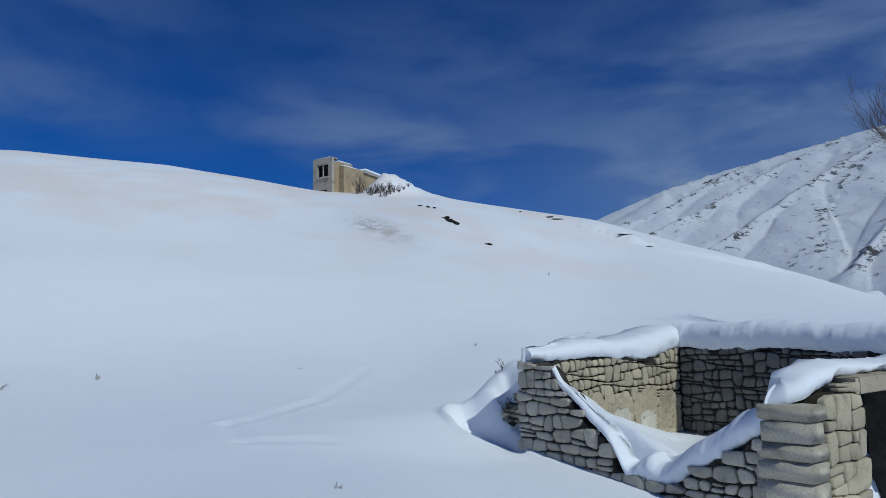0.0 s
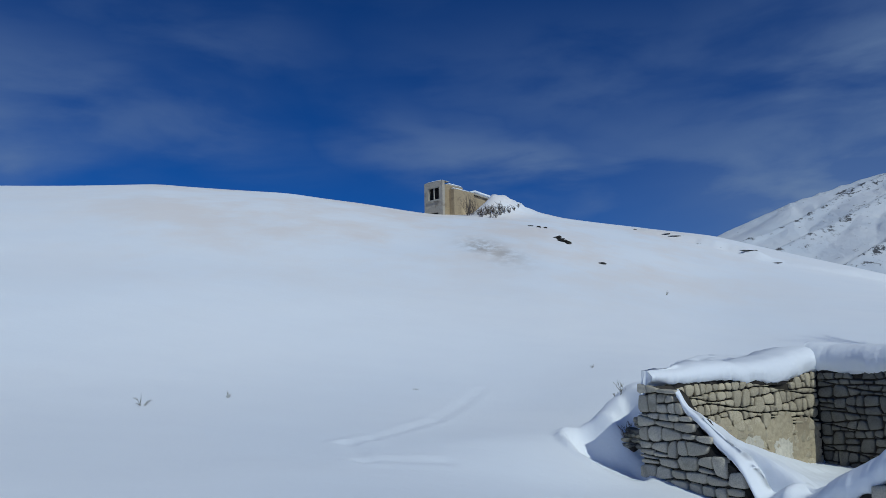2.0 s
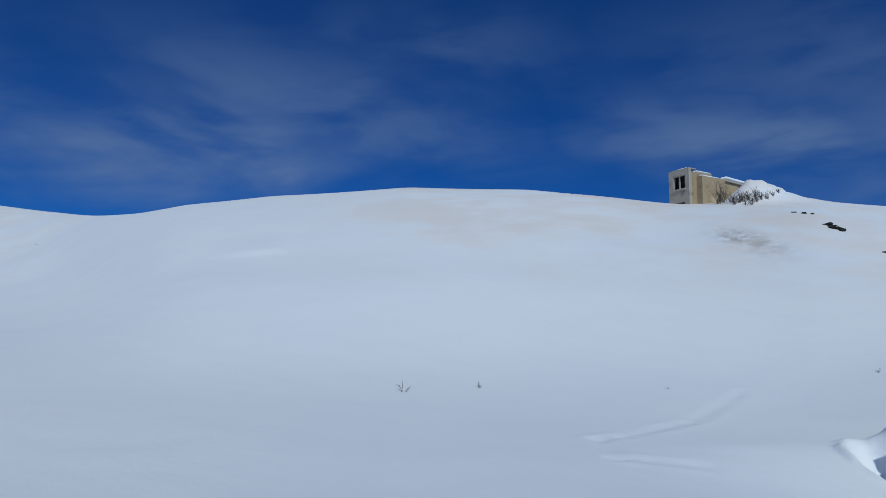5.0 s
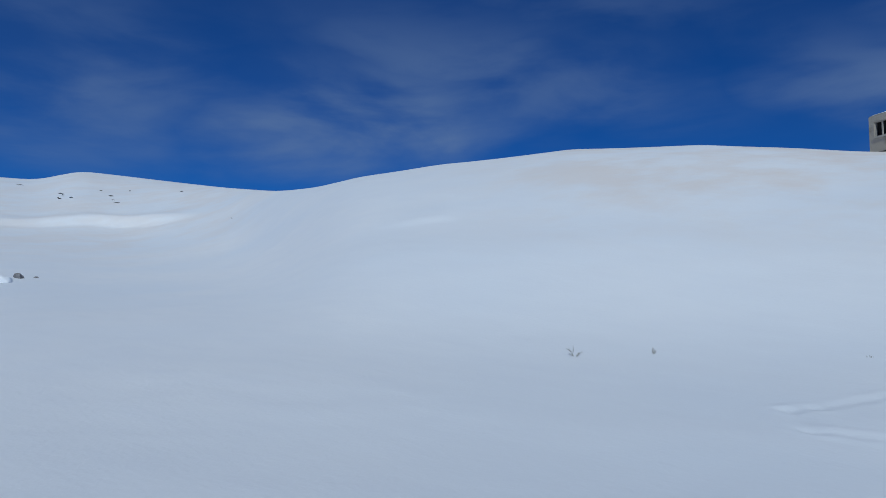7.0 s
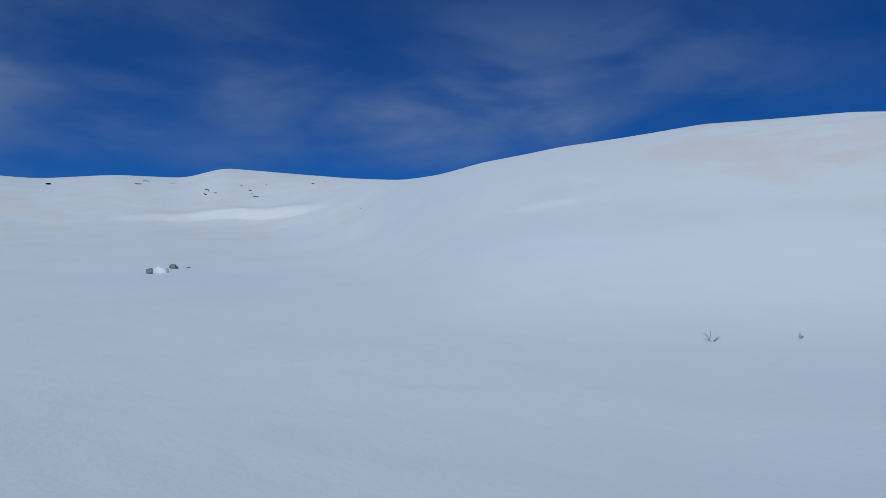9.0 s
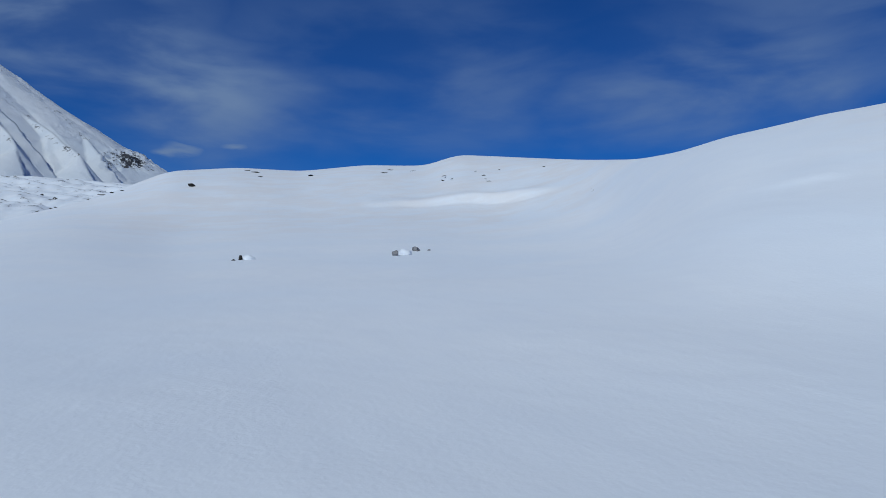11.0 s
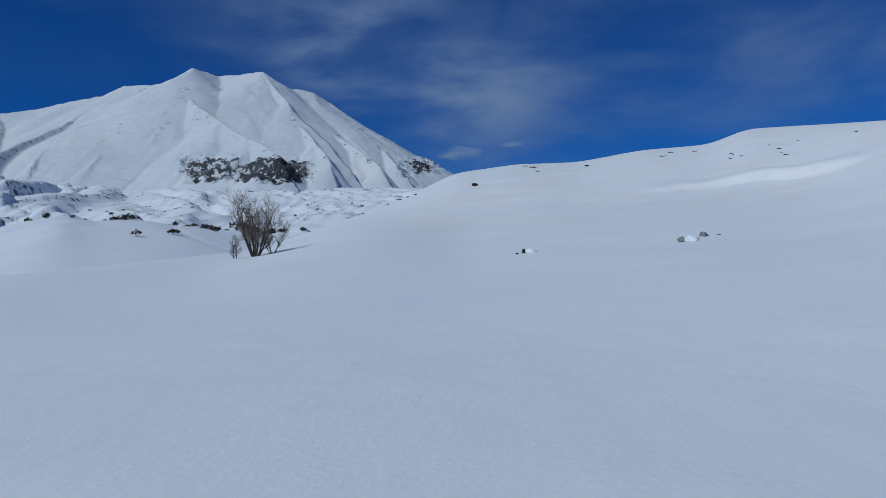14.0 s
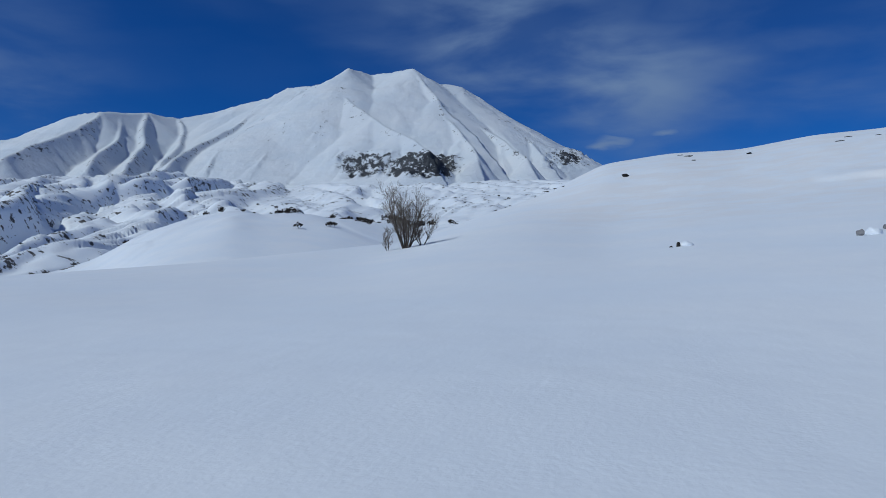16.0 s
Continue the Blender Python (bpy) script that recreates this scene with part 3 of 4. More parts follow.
mountain("mountain_peak", "snow-covered twin-peaked mountain with grey cliffs at its foot",
         [[(150, 2900, 5.5), (138.4, 2700, 8.35), (137, 2640, 9.2), (134.9, 2560, 10.15), (132.5, 2500, 10.95), (130.5, 2600, 10.85), (128.8, 2680, 11.05), (126.6, 2800, 10.8), (124.3, 2760, 11.5),
           (122.3, 2740, 12.3), (119.9, 2720, 12.9), (118.5, 2680, 13.7), (116.9, 2620, 13.9), (115.3, 2550, 14.55), (113.7, 2480, 15.3), (111.8, 2600, 14.75), (108.3, 2450, 15.3), (107.2, 2450, 14.6),
           (106, 2440, 14.1), (104.2, 2430, 13.95), (102.7, 2420, 13.3), (101.2, 2400, 12.35), (100, 2390, 11.5), (97.5, 2370, 10.1), (95.3, 2350, 8.95), (93.3, 2330, 7.8), (90, 2300, 6.0)],
          [(115.3, 2550, 14.5), (113.65, 2250, 13.1), (111.5, 1990, 11.5), (110.0, 1840, 10.3), (108.0, 1690, 8.9), (107.2, 1640, 7.2)],
          [(108.3, 2450, 15.2), (106.2, 2200, 13.2), (105.8, 2060, 11.6), (104.9, 1900, 10.0), (103.9, 1740, 8.4)],
          [(105.9, 2440, 13.4), (103.4, 2200, 11.5), (100.9, 2000, 9.7), (99.2, 1850, 8.2)],
          [(102.7, 2420, 13.2), (99.6, 2200, 10.4), (97.4, 2000, 8.5)],
          [(119.9, 2700, 12.6), (124.1, 2300, 9.7), (128.1, 1900, 6.7)],
          [(115.6, 2540, 14.3), (117.4, 2250, 11.6), (120.5, 1900, 8.0)],
          [(113.8, 2330, 13.0), (115.2, 2120, 10.9), (116.9, 1850, 7.9)],
          [(117.6, 2600, 13.6), (121.0, 2250, 10.4), (124.2, 1950, 7.4)],
          [(132.5, 2500, 10.9), (134.2, 2300, 9.65), (135.7, 2150, 8.6), (137.9, 1950, 7.3)],
          [(129.0, 2660, 11.0), (129.2, 2300, 8.8), (130.4, 1950, 6.5)],
          [(130.7, 2580, 10.8), (131.4, 2280, 8.9), (132.8, 1950, 6.6)],
          [(126.5, 2780, 10.8), (126.6, 2450, 9.0), (128.0, 2050, 6.8)],
          [(138.4, 2700, 8.3), (141, 2200, 6.0)]],
         (86, 156, 0.14), (1400, 3400, 260), 0.66, 50, 0.09,
         ((104.6, 114.6, 6.9, 8.6, 0.50), (94.2, 97.4, 7.6, 8.7, 0.47)), 1.4, 9, 0.12)
mountain("mountain_shoulder", "long snowy mountain shoulder flecked with dark scrub and rock",
         [[(-4, 2300, 4.5), (-12.4, 2200, 8.7), (-18.2, 2200, 10.8), (-23.2, 2250, 11.9), (-28.7, 2300, 13.1), (-33.3, 2350, 14.0), (-42, 2400, 15.4), (-62, 2500, 13)],
          [(-25, 2270, 12.3), (-18, 2020, 9.4), (-12, 1850, 7.0)],
          [(-30, 2320, 13.3), (-22.5, 2000, 9.9), (-16, 1750, 7.0)],
          [(-35, 2350, 14.2), (-28.5, 1950, 10.4), (-21, 1600, 5.8)],
          [(-33.5, 2350, 14.0), (-31, 2000, 10.8), (-28, 1550, 5.0)],
          [(-42, 2400, 15.4), (-35, 1850, 9.8), (-30, 1450, 4)]],
         (-64, 2, 0.16), (1200, 3200, 210), 0.56, 90, 0.225, (), 1.0, 14, 0.1)


# ---- the ruined stone building ----

def plan(s, w):
    """Place in the plan: s along the near side from the far corner, w into the building."""
    p = CORNER + ALONG * s + ACROSS * w
    return p.x, p.y


def profile(knots):
    ks = np.array(knots, float)
    return lambda s: float(np.interp(s, ks[:, 0], ks[:, 1]))


TOP_SIDE = profile(SIDE_TOP)
TOP_BACK = profile([(0, -0.50), (1.0, -0.62), (1.75, -0.56), (2.74, -0.62), (3.71, -0.63), (4.17, -0.52), (4.7, -0.44)])
TOP_FAR = profile([(-0.3, -0.45), (0.3, -0.49), (1.0, -0.46), (1.7, -0.42), (2.5, -0.45), (3.25, -0.49), (5.3, -0.55)])
TOP_FRONT = profile([(0, -1.0), (0.45, -0.90), (0.75, -0.81), (1.5, -0.68), (5.05, -0.66)])


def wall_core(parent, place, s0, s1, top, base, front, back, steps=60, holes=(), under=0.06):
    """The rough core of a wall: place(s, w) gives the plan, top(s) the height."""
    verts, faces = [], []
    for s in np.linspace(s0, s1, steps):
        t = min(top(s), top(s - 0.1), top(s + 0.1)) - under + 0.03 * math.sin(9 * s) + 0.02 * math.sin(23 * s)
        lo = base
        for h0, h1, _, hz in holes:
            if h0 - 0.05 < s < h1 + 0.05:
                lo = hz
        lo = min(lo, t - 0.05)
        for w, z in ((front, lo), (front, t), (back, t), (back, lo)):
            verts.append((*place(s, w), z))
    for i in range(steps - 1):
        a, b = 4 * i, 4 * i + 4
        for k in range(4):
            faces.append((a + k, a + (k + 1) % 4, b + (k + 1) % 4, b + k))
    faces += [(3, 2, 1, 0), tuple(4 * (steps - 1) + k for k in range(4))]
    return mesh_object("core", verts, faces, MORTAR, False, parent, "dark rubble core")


def stone_piece(parent, place, ring, w, out, mat, rng, deep=0.11, proud=0.0, flat=0.84):
    """One stone of a wall face: ring is its outline as (along, height), out the side that shows."""
    n = len(ring)
    ms, mz = sum(p[0] for p in ring) / n, sum(p[1] for p in ring) / n
    tilt_s, tilt_z = rng.uniform(-0.07, 0.07), rng.uniform(-0.09, 0.09)
    layers = ((deep, 0.97, 0), (0.020, 1.0, 0), (-0.004, 0.94, 1), (-0.012, flat, 1))
    ox, oy = place(ms, w)
    verts = []
    for d, k, tip in layers:
        for a, b in ring:
            lean = (tilt_s * (a - ms) + tilt_z * (b - mz)) if tip else 0
            ws = w - out * (d - proud + lean + (rng.uniform(-0.006, 0.006) if tip else 0))
            x, y = place(ms + (a - ms) * k, ws)
            verts.append((x - ox, y - oy, (b - mz) * k))
    x, y = place(ms, w + out * (0.015 + proud + rng.uniform(-0.006, 0.008)))
    verts.append((x - ox, y - oy, rng.uniform(-0.01, 0.01)))
    faces = []
    for l in range(3):
        faces += [(l * n + i, l * n + (i + 1) % n, (l + 1) * n + (i + 1) % n, (l + 1) * n + i) for i in range(n)]
    faces += [(3 * n + i, 3 * n + (i + 1) % n, 4 * n) for i in range(n)]
    ob = mesh_object("stone", verts, faces, mat, True, parent)
    ob.location = (ox, oy, mz)
    return ob


def worn(corners, rng, gap, cutoff):
    """A four-cornered outline drawn in by the joint, its corners knocked off unevenly."""
    ring = []
    n = len(corners)
    ms, mz = sum(p[0] for p in corners) / n, sum(p[1] for p in corners) / n
    inset = []
    for a, b in corners:
        inset.append((a - math.copysign(min(gap, abs(a - ms) * 0.5), a - ms), b - math.copysign(min(gap, abs(b - mz) * 0.5), b - mz)))
    for i in range(n):
        p, before, after = inset[i], inset[i - 1], inset[(i + 1) % n]
        ka, kb = rng.uniform(*cutoff), rng.uniform(*cutoff)
        ring.append((p[0] + (before[0] - p[0]) * ka, p[1] + (before[1] - p[1]) * ka))
        if rng.random() < 0.6:
            k = 0.42 * min(ka, kb)
            ring.append((p[0] + (before[0] + after[0] - 2 * p[0]) * k, p[1] + (before[1] + after[1] - 2 * p[1]) * k))
        ring.append((p[0] + (after[0] - p[0]) * kb, p[1] + (after[1] - p[1]) * kb))
    return ring


def rubble_face(parent, place, s0, s1, top, base, w, out, seed, course, block, mat, holes=(), gap=0.011, cutoff=(0.08, 0.30)):
    """Uneven courses of rubble on one face of a wall, the course lines wandering."""
    rng = random.Random(seed)
    levels = [base]
    while levels[-1] < -0.25:
        levels.append(levels[-1] + rng.uniform(*course))
    wander = lambda k, a: levels[k] + 0.045 * math.sin(1.9 * a + 1.7 * k + seed) + 0.028 * math.sin(4.7 * a + 2.9 * k)
    taken = []
    for k in range(len(levels) - 1):
        nxt, a = [], s0
        lean = rng.uniform(-0.03, 0.03)
        while a < s1 - 0.02:
            over = [t for t in taken if t[0] - 0.01 <= a < t[1] - 0.01]
            if over:
                a, lean = over[0][1], over[0][2]
                continue
            high = levels[k + 1] - levels[k]
            width = rng.uniform(*block) * (1.25 if high > 0.16 else 0.9)
            stop = min([t[0] for t in taken if t[0] > a + 0.01] + [s1])
            fixed = stop - a - width < block[0] * 0.7
            b = stop if fixed else a + width
            lean_b = 0.0 if fixed else rng.uniform(-0.035, 0.035)
            tall = rng.random() < 0.17 and b - a > 0.15 and k + 2 < len(levels)
            up = k + 2 if tall else k + 1
            if tall:
                nxt.append((a, b, lean_b))
            zs = [wander(k, a - lean), wander(k, b - lean_b), wander(up, b + lean_b), wander(up, a + lean)]
            mid_s, mid_z = (a + b) / 2, sum(zs) / 4
            clear = mid_z + 0.2 * high < min(top(mid_s), top(a + 0.03), top(b - 0.03))
            if clear and not any(h0 < mid_s < h1 and lz < mid_z < hz for h0, h1, lz, hz in holes):
                lid = min(top(mid_s), top(a), top(b)) + 0.03
                quad = [(a - lean, zs[0]), (b - lean_b, zs[1]), (b + lean_b, min(zs[2], lid)), (a + lean, min(zs[3], lid))]
                pieces = [quad]
                if not tall and b - a > 0.2 and high > 0.15 and rng.random() < 0.10:
                    h = rng.uniform(0.35, 0.6)
                    p, q = zs[0] + (quad[3][1] - zs[0]) * h, zs[1] + (quad[2][1] - zs[1]) * h
                    pieces = [[quad[0], quad[1], (b, q), (a, p)], [(a, p), (b, q), quad[2], quad[3]]]
                for piece in pieces:
                    stone_piece(parent, place, worn(piece, rng, gap * rng.uniform(0.6, 1.5), cutoff), w, out, mat, rng, proud=rng.uniform(-0.012, 0.012))
            a, lean = b, lean_b
        taken = nxt


def drift(name, label, edge, inward, high, seed, reach=(1.5,), tail=-0.5, n=150, droop=0.05):
    """Snow lying on a wall: edge is the top of the face that shows, as places with height; the snow runs back from it."""
    pts = np.array(edge, float)
    t = np.r_[0, np.cumsum(np.hypot(*(pts[1:, :2] - pts[:-1, :2]).T))]
    u = np.linspace(0, t[-1], n)
    cx, cy, cz = (np.interp(u, t, pts[:, i]) for i in range(3))
    k = np.exp(-0.5 * (np.arange(-4, 5) / 2.2) ** 2)
    cz = np.convolve(np.r_[[cz[0]] * 4, cz, [cz[-1]] * 4], k / k.sum(), "valid")
    dx, dy = np.gradient(np.convolve(np.r_[[cx[0]] * 4, cx, [cx[-1]] * 4], k / k.sum(), "valid")), np.gradient(np.convolve(np.r_[[cy[0]] * 4, cy, [cy[-1]] * 4], k / k.sum(), "valid"))
    norm = np.hypot(dx, dy) + 1e-9
    nx, ny = -dy / norm * inward, dx / norm * inward
    tall = np.interp(np.linspace(0, 1, n), np.linspace(0, 1, len(high)), high) * (1 + 0.22 * fbm(u * 1.2, u * 0 + seed, 3, seed))
    far = np.interp(np.linspace(0, 1, n), np.linspace(0, 1, len(reach)), reach)
    lip = 0.05 * fbm(u * 2.6, u * 0 + seed, 4, seed + 4, 0.6)
    sag = droop * (0.5 + 1.6 * np.abs(fbm(u * 2.1, u * 0 + 3, 4, seed + 8, 0.6)))
    # back from the face, share of the height
    section = ((0.16, -0.20), (0.04, -0.10), (-0.02, 0.02), (-0.05, 0.22), (-0.035, 0.46), (0.02, 0.70), (0.11, 0.88), (0.24, 0.98), (0.42, 1.0), (0.64, 0.96), (1.0, None))
    m = len(section)
    verts = []
    for i in range(n):
        for j, (o, h) in enumerate(section):
            low = 1 if 0 < j < 5 else 0
            wob = 0.045 * float(fbm(np.array(u[i] * 2.0), np.array(j * 0.9), 4, seed + 11, 0.55))
            back = far[i] if h is None else o * (min(1, far[i] * 2) if o < 0.3 else far[i]) + lip[i] * (1 if j < 8 else 0) + wob
            z = cz[i] + (tail if h is None else tall[i] * h - (sag[i] if low and j < 3 else 0) + wob)
            verts.append((cx[i] + nx[i] * back, cy[i] + ny[i] * back, z))
    faces = [(i * m + j, i * m + j + 1, (i + 1) * m + j + 1, (i + 1) * m + j) for i in range(n - 1) for j in range(m - 1)]
    faces += [((i + 1) * m, (i + 1) * m + m - 1, i * m + m - 1, i * m) for i in range(n - 1)]
    faces += [tuple(range(m)), tuple((n - 1) * m + j for j in reversed(range(m)))]
    return tagged(mesh_object(name, verts, faces, CAP), label, "snow")


BASE = -3.15
TURN_ACROSS = math.atan2(ACROSS.y, ACROSS.x)


def ruin_wall(name, label):
    return tagged(new(name), label, "stone wall", "walls of the ruin")


side_place = lambda s, w: plan(s, w)
back_place = lambda s, w: plan(w + END, s)
far_place = lambda s, w: plan(s, DEPTH + w)
front_place = lambda s, w: plan(SIDE - w, s)
DOOR = ((1.63, 2.75, -3.3, -0.96),)

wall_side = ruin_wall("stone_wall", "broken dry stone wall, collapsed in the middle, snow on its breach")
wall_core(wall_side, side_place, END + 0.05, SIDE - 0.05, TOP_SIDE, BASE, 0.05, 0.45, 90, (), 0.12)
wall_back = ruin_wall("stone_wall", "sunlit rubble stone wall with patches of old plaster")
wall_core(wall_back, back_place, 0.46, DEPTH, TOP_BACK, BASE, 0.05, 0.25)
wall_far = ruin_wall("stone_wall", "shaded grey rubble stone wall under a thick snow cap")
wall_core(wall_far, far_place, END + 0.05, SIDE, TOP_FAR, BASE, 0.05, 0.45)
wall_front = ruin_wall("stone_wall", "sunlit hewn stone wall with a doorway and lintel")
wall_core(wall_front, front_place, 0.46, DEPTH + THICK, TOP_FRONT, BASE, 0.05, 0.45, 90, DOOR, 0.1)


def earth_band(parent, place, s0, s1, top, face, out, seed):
    """Dark strip in the gap between the topmost stones and the snow."""
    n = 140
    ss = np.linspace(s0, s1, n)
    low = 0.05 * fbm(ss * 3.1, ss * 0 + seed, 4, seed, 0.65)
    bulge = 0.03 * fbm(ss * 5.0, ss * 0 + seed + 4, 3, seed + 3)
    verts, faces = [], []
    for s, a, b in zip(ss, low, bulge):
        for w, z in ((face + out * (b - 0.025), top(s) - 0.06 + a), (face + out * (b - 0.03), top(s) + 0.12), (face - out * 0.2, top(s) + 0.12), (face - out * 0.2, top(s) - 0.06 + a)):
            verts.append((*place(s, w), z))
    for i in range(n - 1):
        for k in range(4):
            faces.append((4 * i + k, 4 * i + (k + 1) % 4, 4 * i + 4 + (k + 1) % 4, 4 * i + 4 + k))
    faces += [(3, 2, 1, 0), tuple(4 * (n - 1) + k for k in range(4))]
    return mesh_object("earth_band", verts, faces, EARTH_AND_GAPS, False, parent, "dark strip in the gap under the snow")


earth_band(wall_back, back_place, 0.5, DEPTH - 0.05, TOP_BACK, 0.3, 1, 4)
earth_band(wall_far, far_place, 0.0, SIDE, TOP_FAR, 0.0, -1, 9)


def line(place, top, s0, s1, w, up=0.0, n=16):
    return [(*place(s, w), top(s) + up) for s in np.linspace(s0, s1, n)]


drift("snow_drift", "thick smooth snow cushion along the sunlit wall top",
      [(*plan(0.02, 0.02), -0.49), (*plan(0.02, 0.5), -0.53)] + line(back_place, TOP_BACK, 0.9, 4.75, 0.3, 0.08), 1, (0.20, 0.30, 0.33, 0.36, 0.40, 0.46), 3, (0.30, 0.42, 1.2, 1.6, 1.6, 1.6, 1.6), -0.5)
drift("snow_drift", "thick smooth snow cushion hanging over the shaded wall", line(far_place, TOP_FAR, -0.25, 5.2, 0.0, 0.08), 1, (0.50, 0.44, 0.50, 0.46, 0.48, 0.44), 4, (1.6,), -0.6)
drift("snow_drift", "snow drift draped over the broken wall breach",
      line(side_place, TOP_SIDE, 0.60, 4.42, 0.05, -0.02, 60), 1, (0.06, 0.06, 0.08, 0.12, 0.20, 0.34, 0.36, 0.34, 0.34, 0.34, 0.40), 6, (0.10, 0.14, 0.22, 0.42, 0.80, 0.95, 0.85, 0.80, 0.75, 0.75), -0.35, 170, 0.07)
drift("snow_drift", "rounded snow cushion along the front wall top",
      [(*plan(4.36, 0.12), -1.22), (*plan(4.46, 0.14), -1.03), (*plan(4.62, 0.20), -0.98), (*plan(4.72, 0.36), -0.95)] + line(front_place, TOP_FRONT, 0.6, 5.1, 0.24, 0.0), 1,
      (0.24, 0.26, 0.22, 0.16, 0.13, 0.12, 0.12, 0.12, 0.12), 8, (0.75,), -0.5, 120, 0.03)


# ---- pieces of plaster left on the ruin ----
def slab(name, place, s0, s1, z0, z1, w, thick, mat, parent, label, seed):
    """A ragged flat patch on a wall face."""
    rng = random.Random(seed)
    n = 34
    mid_s, mid_z = (s0 + s1) / 2, (z0 + z1) / 2
    ring = []
    for i in range(n):
        a = 2 * math.pi * i / n
        k = min(1 / max(abs(math.cos(a)), abs(math.sin(a))), 1.2) * rng.uniform(0.74, 1.0)
        ring.append((mid_s + math.cos(a) * k * (s1 - s0) / 2, mid_z + math.sin(a) * k * (z1 - z0) / 2))
    verts = [(*place(s, w), z) for s, z in ring] + [(*place(s, w + thick), z) for s, z in ring]
    faces = [tuple(range(n)), tuple(range(2 * n - 1, n - 1, -1))] + [(i, n + i, n + (i + 1) % n, (i + 1) % n) for i in range(n)]
    return mesh_object(name, verts, faces, mat, False, parent, label)


for s0, s1, z0, z1, k in ((1.9, 3.1, -2.4, -1.25, 1), (3.0, 3.9, -2.6, -1.2, 2), (3.8, 4.68, -2.6, -1.3, 3), (1.2, 2.2, -2.0, -1.22, 4)):
    slab("plaster_patch", back_place, s0, s1, z0, z1, 0.28, 0.028 + 0.003 * k, PLASTER, wall_back, "flaking yellowish plaster", k)
for s0, s1, z0, z1, k in ((3.15, 3.75, -2.2, -1.7, 5), (2.35, 2.9, -1.95, -1.6, 6)):
    slab("plaster_patch", back_place, s0, s1, z0, z1, 0.29, 0.035, LIME, wall_back, "pale lime plaster remnant", k)
lintel = bmesh.new()
bmesh.ops.create_cube(lintel, size=1.0)
bmesh.ops.bevel(lintel, geom=list(lintel.edges), offset=0.06, segments=2, affect="EDGES")
lx, ly = front_place(2.2, 0.14)
lintel.transform(Matrix.Translation((lx, ly, -0.85)) @ Matrix.Rotation(TURN_ACROSS, 4, "Z") @ Matrix.Diagonal((1.6, 0.32, 0.24, 1)))
part("lintel", lintel, STONE, wall_front, "long hewn stone lintel")


def quoin(parent, s0, w1, z0, z1, rng):
    """A hewn corner block that shows on both the side and the front."""
    bm = bmesh.new()
    bmesh.ops.create_cube(bm, size=1.0)
    bmesh.ops.bevel(bm, geom=list(bm.edges), offset=0.045, segments=2, affect="EDGES")
    for v in bm.verts:
        v.co += Vector((rng.uniform(-0.014, 0.014) for _ in range(3)))
    mid_s, mid_w = (s0 + SIDE + 0.015) / 2, (w1 - 0.015) / 2
    x, y = plan(mid_s, mid_w)
    ob = part("quoin", bm, PALE_STONE, parent, smooth=True)
    ob.matrix_basis = (Matrix.Translation((x, y, (z0 + z1) / 2)) @ Matrix.Rotation(math.atan2(ALONG.y, ALONG.x) + rng.uniform(-0.015, 0.015), 4, "Z")
                       @ Matrix.Rotation(rng.uniform(-0.02, 0.02), 4, "Y") @ Matrix.Diagonal((SIDE + 0.015 - s0, w1 + 0.015, z1 - z0 - 0.012, 1)))


# ---- bare trees, shrubs and weeds ----
def limb(verts, faces, rng, start, way, length, radius, depth, spread, fork, rise=0.12, thin=0.012):
    """A bent tapering limb and what grows from it, as three-sided tubes."""
    steps = 4 if depth > 1 else 3
    p, d = Vector(start), Vector(way).normalized()
    rings = []
    for i in range(steps + 1):
        r = max(radius * (1 - 0.62 * i / steps), thin * 0.6)
        side = d.orthogonal().normalized()
        other = d.cross(side)
        rings.append(len(verts))
        for k in range(3):
            a = 2.0944 * k
            verts.append(p + (side * math.cos(a) + other * math.sin(a)) * r)
        if i == steps:
            break
        if depth > 0 and i > 0:
            for _ in range(fork):
                turn = Vector((rng.gauss(0, 1), rng.gauss(0, 1), rng.gauss(0.15, 0.7)))
                limb(verts, faces, rng, p, d + turn.normalized() * spread, length * rng.uniform(0.38, 0.62), max(radius * 0.5 * (1 - 0.4 * i / steps), thin), depth - 1, spread, fork, rise, thin)
        d = (d + Vector((rng.gauss(0, 0.12), rng.gauss(0, 0.12), rise + rng.gauss(0, 0.06)))).normalized()
        p = p + d * length / steps
    for a, b in zip(rings, rings[1:]):
        for k in range(3):
            faces.append((a + k, a + (k + 1) % 3, b + (k + 1) % 3, b + k))


